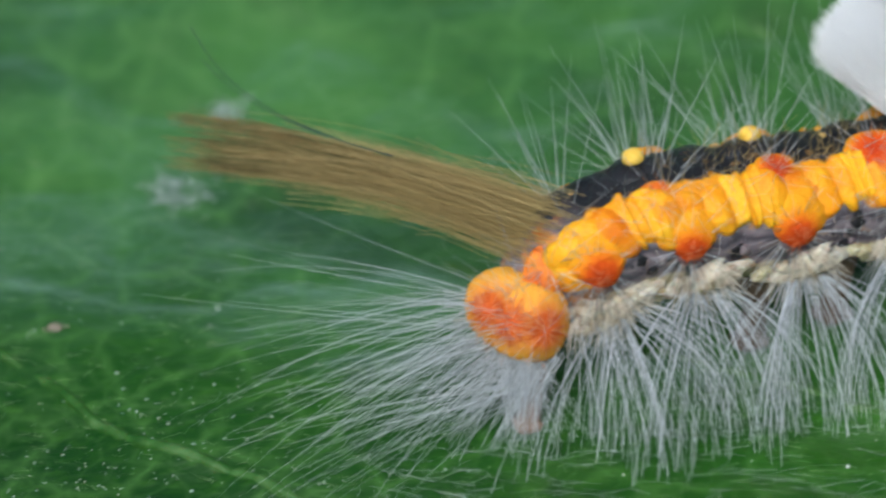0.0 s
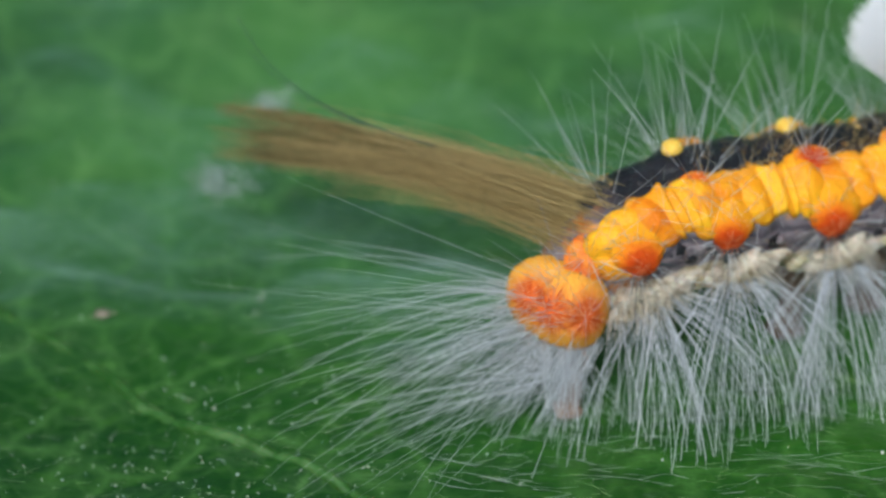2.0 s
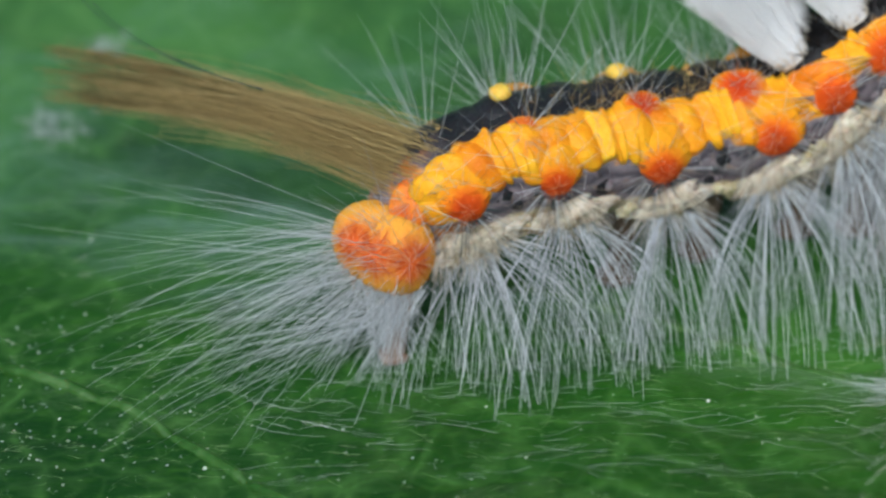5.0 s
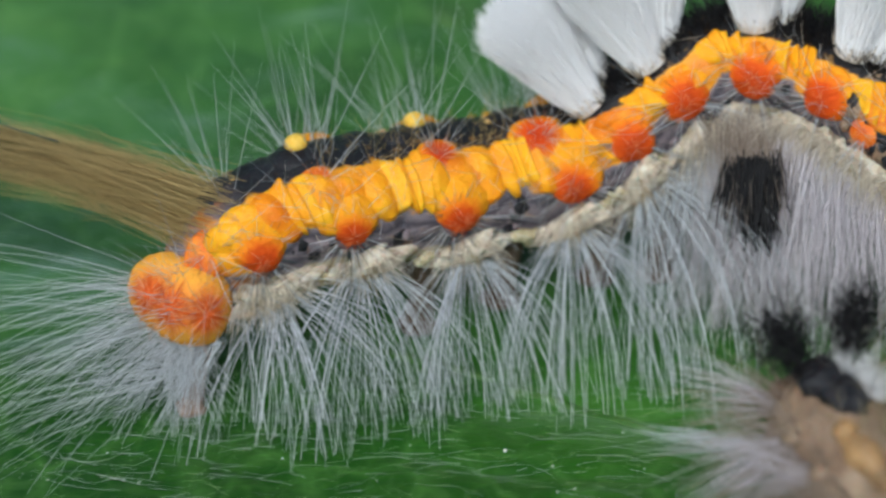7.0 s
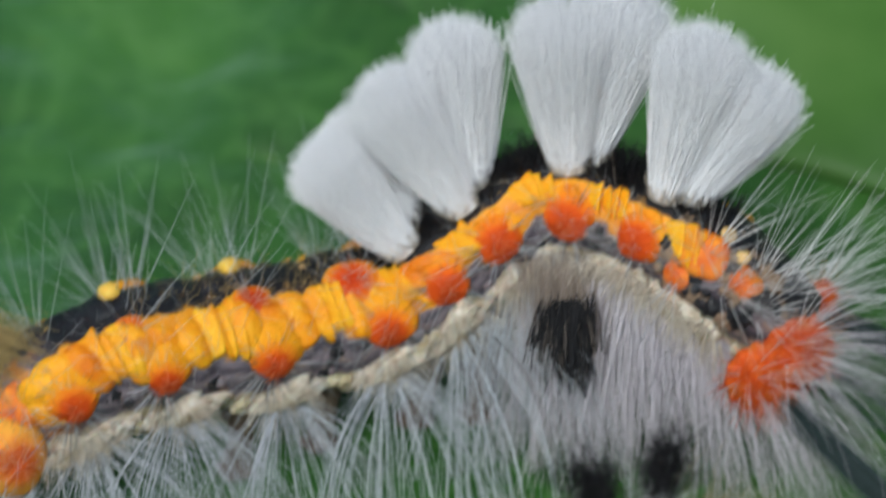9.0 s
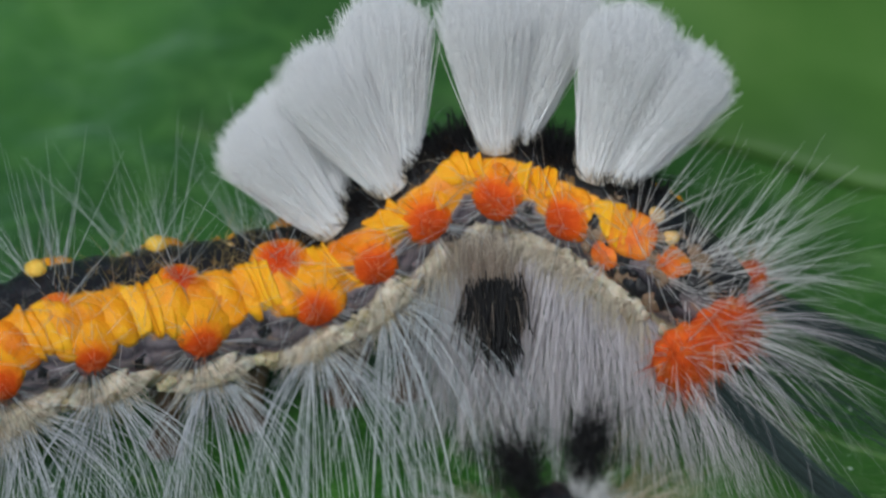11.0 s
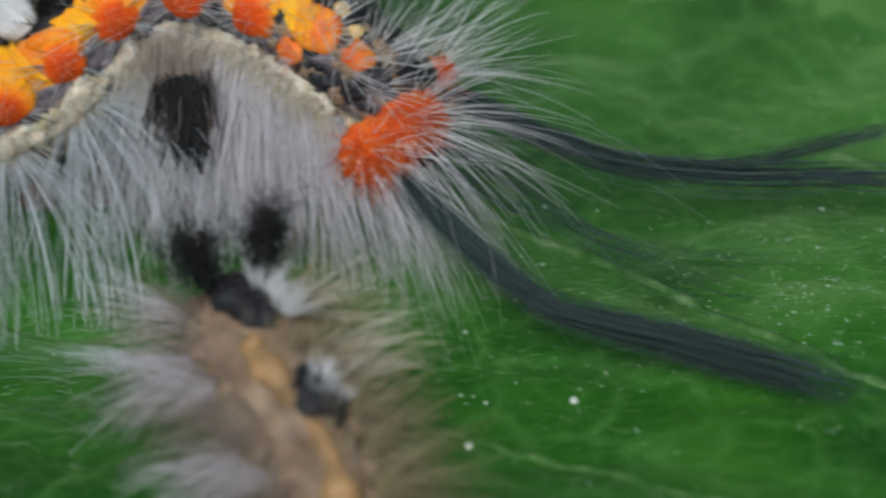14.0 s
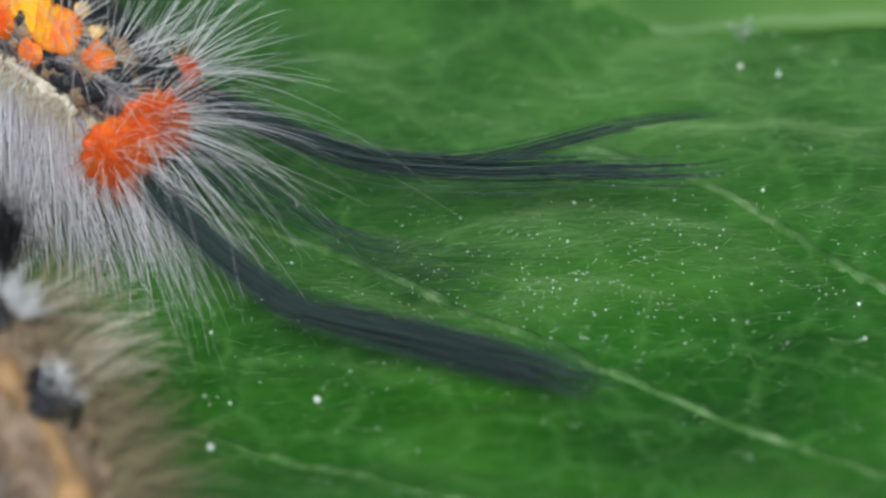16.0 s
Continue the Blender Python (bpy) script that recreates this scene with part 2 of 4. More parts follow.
VELVET = hair_paint("black_velvet", (0.014, 0.014, 0.016), (0.006, 0.006, 0.007), 0.6, 0.3)
DUSKY_HAIR = hair_paint("dusky_hair", (0.50, 0.42, 0.35), (0.26, 0.20, 0.16), 0.5, 0.3, 0.3)
FAWN_HAIR = hair_paint("fawn_hair", (0.56, 0.47, 0.29), (0.22, 0.17, 0.09), 0.5, 0.3, 0.3)
DOWN = hair_paint("leaf_down", (0.50, 0.63, 0.36), (0.22, 0.38, 0.14), 0.3, 0.6, 0.3)
VEIN = lump_paint("leaf_vein", (0.36, (0.024, 0.085, 0.010)), (0.52, (0.060, 0.14, 0.032)), (0.70, (0.16, 0.25, 0.11)), scale=1100.0)
SOFT_VEIN = lump_paint("faint_leaf_vein", (0.36, (0.016, 0.068, 0.007)), (0.52, (0.032, 0.10, 0.016)), (0.72, (0.09, 0.18, 0.06)), scale=1100.0)
GRAIN = lump_paint("pale_grain", (0.3, (0.50, 0.56, 0.50)), (0.7, (0.80, 0.82, 0.80)), scale=3000.0)

# ---- tools for shapes; all lengths in millimetres until the mesh is made ----
rng = np.random.default_rng(7)
HAIRY = ("bristles", "back_hairs", "brush_lobe", "velvet", "flank_tuft", "tail_fan", "tail_brush", "face_hairs", "hair_pencil", "branch", "stray_hairs",
         "white_hairs", "hair_lock", "veil", "fuzz", "base_hairs", "tail_skirt", "starburst", "black_tuft", "side_hairs", "pale_lock")


def part(name, verts, faces, material, parent=None, label="", smooth=True, kind=""):
    """One mesh object out of vertices in mm, under a thing or under a part."""
    mesh = bpy.data.meshes.new(name)
    mesh.from_pydata((np.asarray(verts) * MM).tolist(), [], faces.tolist() if isinstance(faces, np.ndarray) else faces)
    if smooth:
        mesh.polygons.foreach_set("use_smooth", np.ones(len(mesh.polygons), bool))
    mesh.materials.append(material)
    ob = new(name, mesh)
    ob.parent = parent
    if parent and name in HAIRY:
        kind = "stuff"
    return tagged(ob, label, kind=kind)


def unit(v):
    v = np.asarray(v, float)
    return v / np.maximum(np.linalg.norm(v, axis=-1, keepdims=True), 1e-9)


def tubes(lines, radii, sides=3):
    """Thin tubes along lines (n, steps, 3) with radii (n, steps)."""
    n, steps, _ = lines.shape
    run = unit(np.gradient(lines, axis=1))
    ref = unit(rng.normal(size=(n, 1, 3)))
    a = unit(np.cross(run, ref))
    b = np.cross(run, a)
    turn = np.arange(sides) * 2 * np.pi / sides
    ring = a[:, :, None] * np.cos(turn)[:, None] + b[:, :, None] * np.sin(turn)[:, None]
    verts = (lines[:, :, None] + ring * radii[:, :, None, None]).reshape(-1, 3)
    i, j, s = np.meshgrid(np.arange(n), np.arange(steps - 1), np.arange(sides), indexing="ij")
    first = (i * steps + j) * sides
    nxt = (s + 1) % sides
    faces = np.stack([first + s, first + nxt, first + sides + nxt, first + sides + s], -1).reshape(-1, 4)
    return verts, faces


def hairs(roots, ways, lengths, droop=0.0, wave=0.06, thick=0.02, steps=6, taper=0.8, sides=3, curl=0.0, pull=(0, 0, -1.0)):
    """Tapered hairs from roots along ways that sag by droop, wander by wave and lose their reach by curl."""
    n = len(roots)
    s = np.linspace(0, 1, steps)[None, :, None]
    lengths = np.broadcast_to(lengths, (n,))[:, None, None]
    sag = np.broadcast_to(droop, (n,))[:, None, None]
    lines = np.asarray(roots)[:, None] + unit(ways)[:, None] * lengths * (s - curl * s ** 2)
    lines = lines + np.array(pull) * lengths * sag * s ** 2
    lines = lines + rng.normal(size=(n, 1, 3)) * wave * lengths * s ** 2 + rng.normal(size=(n, 1, 3)) * wave * 0.5 * lengths * np.sin(s * np.pi)
    radii = (thick * (1 - taper * s[0, :, 0]))[None] * rng.uniform(0.7, 1.25, (n, 1))
    return tubes(lines, radii, sides)


def smooth_path(points, count):
    """A smooth line through points, evenly sampled by their own parameter."""
    points = np.asarray(points, float)
    at = np.linspace(0, len(points) - 1, count)
    slope = np.gradient(points, axis=0)
    i = np.clip(at.astype(int), 0, len(points) - 2)
    f = (at - i)[:, None]
    return ((2 * f ** 3 - 3 * f ** 2 + 1) * points[i] + (f ** 3 - 2 * f ** 2 + f) * slope[i]
            + (3 * f ** 2 - 2 * f ** 3) * points[i + 1] + (f ** 3 - f ** 2) * slope[i + 1])


def pencil(points, count, widths, thick, steps=14, fray=0.25, reach=(0.75, 1.0), wave=0.02, taper=0.4):
    """A bundle of hairs that run side by side along a path. widths: the bundle's half-width along it."""
    spread = rng.normal(size=(count, 3)) * 0.55
    ends = rng.uniform(*reach, count)
    fine = smooth_path(points, 100)
    s = np.linspace(0, 1, steps)
    place = ends[:, None] * s[None] * 99
    low = np.minimum(place.astype(int), 98)
    lines = fine[low] + (fine[low + 1] - fine[low]) * (place - low)[..., None]
    half = np.interp(place / 99, np.linspace(0, 1, len(widths)), widths)
    lines = lines + spread[:, None] * half[..., None]
    lines = lines + rng.normal(size=(count, 1, 3)) * fray * (s ** 3)[None, :, None]
    lines = lines + rng.normal(size=(count, 1, 3)) * wave * np.sin(s * np.pi * 2)[None, :, None]
    radii = thick * (1 - taper * s)[None] * rng.uniform(0.7, 1.3, (count, 1))
    return tubes(lines, radii)


def dome(centre, out, size, tall, along, lumps=7, rough=0.12, rows=9, cols=24, full=False, stretch=1.0):
    """A lumpy wart that bulges outward, longer along than across."""
    out = unit(out)
    along = unit(np.asarray(along, float) - out * np.dot(along, out))
    across = np.cross(out, along)
    top = np.pi if full else np.pi * 0.62
    phase = rng.uniform(0, 6.28, 3)
    verts = [np.asarray(centre, float) + out * tall]
    for r in range(1, rows + 1):
        tilt = top * r / rows
        for c in range(cols):
            turn = 2 * np.pi * c / cols
            swell = 1 + rough * np.sin(tilt) * (np.sin(turn * lumps + phase[0]) + 0.5 * np.sin(turn * 3 + tilt * 5 + phase[1])) + rough * 0.5 * rng.normal()
            verts.append(np.asarray(centre) + swell * (np.sin(tilt) * size * (np.cos(turn) * along * stretch + np.sin(turn) * across) + out * np.cos(tilt) * tall))
    faces = [(0, 1 + c, 1 + (c + 1) % cols) for c in range(cols)]
    for r in range(rows - 1):
        for c in range(cols):
            a, b = 1 + r * cols + c, 1 + r * cols + (c + 1) % cols
            faces.append((a, a + cols, b + cols, b))
    faces.append(tuple(1 + (rows - 1) * cols + c for c in reversed(range(cols))))
    return np.array(verts), faces


# ---- the leaf ----
VEINS = [[(-46, 15), (-29.3, 2.6), (-24.9, -1.7), (-20.6, -4.4), (-17.6, -7.0), (-13.8, -10.4), (-2, -18), (14, -24)],
         [(-36, 30), (-24, 12.4), (-16, 7.2), (-6, 0.6), (4, -4.4), (12.6, -8.1), (18.4, -11.8), (21.0, -13.4), (36, -21), (50, -26)],
         [(-14, 22), (0, 13), (9, 6), (18.1, -0.1), (22.9, -4.4), (29.2, -9.5), (33.7, -13.3), (40, -18), (54, -27)],
         [(4, 30), (14, 15.8), (22, 8), (29.9, 1.9), (34.5, -2.8), (46, -12), (58, -21)],
         [(20, 32), (32, 17), (44, 6), (60, -6)], [(-54, 34), (-42, 24), (-52, 60)]]
vein_lines = [smooth_path([(x, y, 0) for x, y in v], 60)[:, :2] for v in VEINS]


def leaf_height(x, y):
    """The leaf's surface: a gentle slope, quilted between its veins, wavier to the back."""
    x, y = np.asarray(x, float), np.asarray(y, float)
    back_part = np.clip((y - 6) / 18, 0, 1)
    rise, front = np.maximum(y - 6, 0), np.maximum(-6 - y, 0)
    cup = 0.034 * rise ** 2 / (1 + 0.06 * rise) + 0.013 * front ** 2
    low = cup + 0.035 * x + 0.15 + 0.22 * np.sin(x * 0.31 + y * 0.12 + 1.0) * np.sin(y * 0.42 - 0.1 * x)
    low = low + back_part * (0.7 * np.sin(x * 0.24 + 0.6) * np.cos(y * 0.27) + 0.35 * np.sin(x * 0.6 - y * 0.5))
    return low


def vein_distance(x, y):
    best = np.full(np.shape(x), 99.0)
    for line in vein_lines:
        a, b = line[:-1], line[1:]
        for (ax, ay), (bx, by) in zip(a, b):
            dx, dy = bx - ax, by - ay
            f = np.clip(((x - ax) * dx + (y - ay) * dy) / (dx * dx + dy * dy), 0, 1)
            best = np.minimum(best, np.hypot(x - ax - f * dx, y - ay - f * dy))
    return best


CELL_X, CELL_Y = 4.6, 3.8
cell_shift = np.random.default_rng(3).uniform(-1.7, 1.7, (64, 64, 2))


def quilt(x, y):
    """Cushions between the finest veins: 0 in their grooves, 1 on their crowns."""
    x, y = np.asarray(x, float), np.asarray(y, float)
    first, second = np.full(x.shape, 99.0), np.full(x.shape, 99.0)
    i, j = np.floor(x / CELL_X).astype(int), np.floor(y / CELL_Y).astype(int)
    for di in range(-2, 4):
        for dj in range(-2, 4):
            move = cell_shift[(i + di) % 64, (j + dj) % 64]
            dy = y - (j + dj) * CELL_Y - move[..., 1]
            d = np.hypot(x - (i + di) * CELL_X - move[..., 0] + 0.35 * dy, dy)
            second = np.minimum(second, np.maximum(first, d))
            first = np.minimum(first, d)
    return 1 - np.exp(-(second - first) / 0.7)


def surface(x, y):
    gap = vein_distance(x, y)
    # the blade drops off on the near side of the first vein
    below = np.maximum(np.interp(x, vein_lines[0][:, 0], vein_lines[0][:, 1]) - y, 0)
    drop = 0.75 * (1 - np.exp(-below / 1.3)) * np.clip((-8 - np.asarray(x, float)) / 8, 0, 1)
    return leaf_height(x, y) + 0.28 * (1 - np.exp(-(gap / 1.8) ** 2)) - 0.38 + 0.30 * quilt(x, y) - drop


def build_leaf():
    xs, ys = np.linspace(-60, 66, 160), np.linspace(-42, 64, 353)
    gx, gy = np.meshgrid(xs, ys, indexing="ij")
    gz = surface(gx, gy)
    nx, ny = gx.shape
    verts = np.stack([gx, gy, gz], -1).reshape(-1, 3)
    i, j = np.meshgrid(np.arange(nx - 1), np.arange(ny - 1), indexing="ij")
    a = i * ny + j
    faces = np.stack([a, a + ny, a + ny + 1, a + 1], -1).reshape(-1, 4)
    # an oval leaf outline
    mid = verts[faces].mean(1)
    faces = faces[((mid[:, 0] - 3) / 62) ** 2 + ((mid[:, 1] - 11) / 52) ** 2 < 1]
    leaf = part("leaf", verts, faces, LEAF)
    tagged(leaf, "broad green leaf with pale raised veins and fine down", "leaf", kind="structure")
    for path in vein_lines:
        fine = smooth_path(np.c_[path, path[:, 0] * 0], 160)
        fine[:, 2] = surface(fine[:, 0], fine[:, 1]) - (0.14 if path[0, 0] > -40 else 0.17) - 0.2 * np.clip((fine[:, 1] - 5) / 2, 0, 1)
        wide = (np.linspace(0.27, 0.23, 160) if path[0, 0] > -40 else np.full(160, 0.22)) * (1 + 0.10 * rng.normal(size=160))
        part("vein", *tubes(fine[None], wide[None], 8), VEIN if path[0, 0] > -40 else SOFT_VEIN, leaf, "pale raised vein")
    solid = leaf.modifiers.new("thickness", "SOLIDIFY")
    solid.thickness, solid.offset = 0.0003, -1.0
    return leaf


leaf = build_leaf()


def build_back_leaf():
    """A paler leaf that lies on the back of the first."""
    rows, cols = 60, 90
    a, b = np.meshgrid(np.linspace(0, 1, rows), np.linspace(0, 1, cols), indexing="ij")
    x = 9 + 50 * b
    rim = 10.9 + 0.9 * np.sin(b * 7 + 0.6) + 5.5 * np.exp(-b * 9) - 0.8 * b
    y = rim + (46 - rim) * a
    z = surface(x, y) * 0.55 + leaf_height(x, y) * 0.45 + 0.45 + 0.25 * np.sin(x * 0.35 + y * 0.2) - 0.4 * np.exp(-a * 30)
    verts = np.stack([x, y, z], -1).reshape(-1, 3)
    i, j = np.meshgrid(np.arange(rows - 1), np.arange(cols - 1), indexing="ij")
    first = i * cols + j
    faces = np.stack([first, first + 1, first + cols + 1, first + cols], -1).reshape(-1, 4)
    made = part("leaf", verts, faces, PALE_LEAF)
    made.modifiers.new("thickness", "SOLIDIFY").thickness = 0.0003
    return tagged(made, "paler green leaf lying on the back of the first", "leaf", kind="structure")


build_back_leaf()

# ---- the caterpillar's body ----
SPINE = np.array([  # x, y, z, radius
    (-13.0, -0.6, 2.5, 0.7), (-12.5, -0.40, 2.80, 0.98), (-11.93, 0.12, 3.35, 1.40), (-10.87, 0.64, 4.10, 2.00), (-8.51, 1.65, 4.56, 2.18),
    (-5.88, 2.68, 4.33, 2.22), (-2.37, 4.0, 4.16, 2.22), (0.26, 4.54, 4.67, 2.09), (2.02, 4.81, 6.09, 1.83), (3.95, 5.4, 7.44, 1.75),
    (5.26, 5.41, 7.61, 1.72), (7.02, 4.78, 7.56, 1.73), (8.77, 3.58, 7.37, 1.77), (10.17, 2.44, 6.91, 1.76), (11.58, 1.5, 6.09, 1.56), (12.6, 1.0, 5.54, 1.26)])
SEGMENTS = [-12.6, -10.7, -8.1, -4.8, -0.8, 1.5, 3.0, 5.6, 8.2, 9.8, 11.2]
backbone = smooth_path(SPINE, 500)
backbone = backbone[np.argsort(backbone[:, 0])]


def spine(x):
    """The body's centre, run, near side, up and radius at x."""
    c = np.array([np.interp(x, backbone[:, 0], backbone[:, n]) for n in range(4)])
    d = np.array([np.interp(x + 0.5, backbone[:, 0], backbone[:, n]) - np.interp(x - 0.5, backbone[:, 0], backbone[:, n]) for n in range(3)])
    run = unit(d)
    near = unit(np.cross(run, (0, 0, 1)))
    return c[:3], run, near, np.cross(near, run), c[3]


def flat_back(x, angle):
    """The back between the bands is flatter than a tube's."""
    return 1 - (0.15 if x < 1 else 0.06) * math.exp(-((angle - 122) / 36) ** 2)


def flank(x, angle, lift=1.0):
    """A place on the skin and the way out of it. angle: degrees above the near flank, 90 is the back, 180 the far flank."""
    c, run, near, up, r = spine(x)
    out = near * math.cos(radians(angle)) + up * math.sin(radians(angle))
    return c + out * r * lift * flat_back(x, angle), out, run


caterpillar = tagged(new("tussock_caterpillar"), "orange, black and white tufted hairy caterpillar resting on the leaf", "caterpillar")


def build_body():
    rings, cols = 440, 120
    xs = np.interp(np.linspace(0, 1, rings), np.linspace(0, 1, len(backbone)), backbone[:, 0])
    bounds = [(a + b) / 2 for a, b in zip(SEGMENTS, SEGMENTS[1:])]
    bounds = [-13.4] + bounds + [12.7]
    angles = np.linspace(-90, 270, cols, endpoint=False)
    away = np.abs((angles - 100 + 180) % 360 - 180) / 180
    verts, uv = [], []
    for n, x in enumerate(xs):
        c, run, near, up, r = spine(x)
        k = max(i for i, b in enumerate(bounds[:-1]) if x >= b - 1e-6)
        f = (x - bounds[k]) / (bounds[k + 1] - bounds[k])
        swell = 0.94 + 0.09 * math.sin(math.pi * min(max(f, 0), 1)) ** 0.6
        close = min(1.0, (n / 8) ** 0.5, ((rings - 1 - n) / 8) ** 0.5)
        for angle, off in zip(angles, away):
            fold = 1.0
            if 0.19 < off < 0.46:
                pleat = abs(math.sin(x * 7.5 + 0.8 * math.sin(angle * 0.09 + x)))
                fold += 0.045 * math.sin(math.pi * (off - 0.19) / 0.27) * (0.55 + 0.45 * pleat)
            fold += 0.02 * noise.noise((x * 2.5, angle * 0.05, 3.0))
            out = near * math.cos(radians(angle)) + up * math.sin(radians(angle))
            verts.append(c + out * r * swell * fold * close * flat_back(x, angle))
            scallop = 0.085 * math.sin(math.pi * min(max(f, 0), 1)) ** 2 * max(0.0, 1 - abs(off - 0.45) / 0.11)
            velvet = 0.035 * min(1.0, max(0.0, x)) * max(0.0, 1 - abs(off - 0.22) / 0.1)
            uv.append(((x + 13.4) / 26.1, off - scallop - velvet))
    faces = [(a * cols + b, (a + 1) * cols + b, (a + 1) * cols + (b + 1) % cols, a * cols + (b + 1) % cols) for a in range(rings - 1) for b in range(cols)]
    body = part("body", verts, faces, SKIN, caterpillar, "black back, pleated orange bands and grey flanks")
    layer = body.data.uv_layers.new(name="bands")
    order = np.zeros(len(body.data.loops), np.int32)
    body.data.loops.foreach_get("vertex_index", order)
    layer.data.foreach_set("uv", np.array(uv)[order].reshape(-1))
    return body


body = build_body()


def rosette(centre, out, along, count, size, lengths, spread, droop=0.0, thick=0.014, lean=(0, 0, 0), wave=0.02, steps=6):
    """Hairs that fan out from a wart."""
    around = rng.normal(size=(count, 3))
    around = unit(around - (around @ out)[:, None] * out)
    amount = np.sqrt(rng.uniform(0, 1, (count, 1)))
    roots = np.asarray(centre) + around * size * amount * 0.85
    ways = unit(out + around * spread * amount + np.asarray(lean) + rng.normal(size=(count, 3)) * 0.10)
    return hairs(roots, ways, rng.uniform(*lengths, count), droop, wave, thick, steps)


def spotted(name, verts, faces, spots, size, paint, label):
    """A wart with red spots round the places given."""
    made = part(name, verts, faces, paint, caterpillar, label)
    gap = np.min([np.linalg.norm(verts - np.asarray(p), axis=1) for p in spots], axis=0) / size
    order = np.zeros(len(made.data.loops), np.int32)
    made.data.loops.foreach_get("vertex_index", order)
    made.data.uv_layers.new(name="spots").data.foreach_set("uv", np.stack([gap, gap * 0], -1)[order].reshape(-1))
    return made


# warts along the flank: x, angle, half size
for x, angle, size in [(-10.7, 16, 0.68), (-8.1, 10, 0.62), (-4.8, 10, 0.68), (-0.6, 16, 0.72), (1.6, 20, 0.68), (3.0, 26, 0.70), (5.7, 17, 0.72), (8.3, 23, 0.70)]:
    hump = x > 1
    for side in (0, 1) if x > -9 else (0,):
        def spot(rise, ahead=0.0):
            return flank(x + ahead, angle + rise if not side else 180 - angle - rise, 1.0)
        place, out, run = spot(4 if hump else 10, 0 if hump else 0.12)
        verts, faces = dome(place - out * 0.12, out, size * (1.16 if hump else 1.34), 0.50, run, 4, 0.04, 16, 52, stretch=1.04)
        place, out, run = spot(-2)
        place = place + out * 0.16
        wart = spotted("flank_wart", verts, faces, [place], size * (1.16 if hump else 1.0), SPOTTED, "orange-red wart with radiating bristles")
        for paint, many, far in ((PINK_HAIR, 16, (0.35, 0.75)), (RED_HAIR, 50, (0.3, 0.8))):
            turn = np.arange(many) * 2 * np.pi / many + rng.normal(size=many) * 0.12
            rays = np.cos(turn)[:, None] * run + np.sin(turn)[:, None] * np.cross(out, run)
            part("starburst", *hairs(place + out * 0.22 + rays * size * rng.uniform(0.05, 0.3, (many, 1)), rays + out * rng.uniform(-0.05, 0.12, (many, 1)), size * rng.uniform(*far, many), rng.uniform(0.15, 0.4, many), 0.04, 0.0095, 5, pull=-out), paint, wart, "radiating bristles")
        # pale and dark bristles that lie out over the flank round the wart, most of them below it
        for paint, many, far, thick in ((WHITE_HAIR, 34, (0.7, 2.3), 0.0095), (BLACK_HAIR, 36, (0.4, 1.3), 0.011), (DUSKY_HAIR, 22, (0.5, 1.6), 0.010)):
            turn = rng.uniform(0, 2 * np.pi, many)
            rays = np.cos(turn)[:, None] * run + np.sin(turn)[:, None] * np.cross(out, run)
            rays[:, 2] = np.where(rng.random(many) < 0.7, -np.abs(rays[:, 2]), rays[:, 2])
            part("bristles", *hairs(place + rays * size * 0.85, rays + out * rng.uniform(0.05, 0.5, (many, 1)), rng.uniform(*far, many), 0.05, 0.02, thick, 5), paint, wart, "fine bristles round the wart")

# broad orange warts beside the back
for x, angle, size, paint in [(-8.6, 54, 0.50, ORANGE), (-5.1, 62, 0.50, ORANGE), (-1.5, 62, 0.66, RED), (9.8, 48, 0.62, ORANGE), (10.75, 50, 0.42, ORANGE), (9.6, 13, 0.38, ORANGE), (-11.55, 46, 0.58, ORANGE)]:
    for side in (0,):
        place, out, run = flank(x, angle, 0.98)
        verts, faces = dome(place - out * 0.05, out, size * 1.2, 0.22 if x < -8 else 0.34, run, 4, 0.035, 12, 36, stretch=1.25)
        if x > 9 or x < -8:
            wart = part("back_wart", verts, faces, paint, caterpillar, "orange wart beside the back")
        else:
            wart = spotted("back_wart", verts, faces, [place + out * 0.3], size * 1.05, SPOTTED, "orange wart beside the back")
        part("starburst", *rosette(place + out * 0.3, out, run, 40, size, (0.15, 0.5), 1.8, 0.0, 0.009), PINK_HAIR, wart, "short orange bristles")
        part("bristles", *rosette(place + out * 0.3, out, run, 16 if x < 9 else 9, size, (1.2, 3.4), 1.3, 0.0, 0.011), WHITE_HAIR, wart, "long white bristles")

# glossy black bumps along the back, grey ones on the flank
for x in np.arange(-10.8, 0.6, 0.95):
    for angle in (98, 124):
        place, out, run = flank(x + rng.uniform(-0.2, 0.2), angle + rng.uniform(-5, 5), 0.92)
        part("bump", *dome(place, out, rng.uniform(0.5, 0.75), rng.uniform(0.22, 0.34), run, 5, 0.08, 8, 18), PITCH, caterpillar)
for n in range(110):
    place, out, run = flank(rng.uniform(-10.8, 8.5), rng.uniform(-18, 14), 0.97)
    part("bump", *dome(place, out, rng.uniform(0.08, 0.28), rng.uniform(0.05, 0.13), run, 5, 0.16, 6, 14), (LILAC, PITCH, LILAC)[n % 3], caterpillar)

# dark bristles along the edges of the black back
for a in SEGMENTS[1:4]:
    roots = np.array([flank(a + rng.uniform(-0.3, 3.2), rng.uniform(58, 112), 1.0)[0] for n in range(60)])
    ways = np.array([flank(x, 80)[1] for x in roots[:, 0]]) + rng.normal(size=(60, 3)) * 0.5
    part("bristles", *hairs(roots, ways, rng.uniform(0.4, 1.5, 60), 0.0, 0.03, 0.011, 5), BLACK_HAIR if a < -9 else TAN_HAIR, body, "short bristles at the edge of the black back")

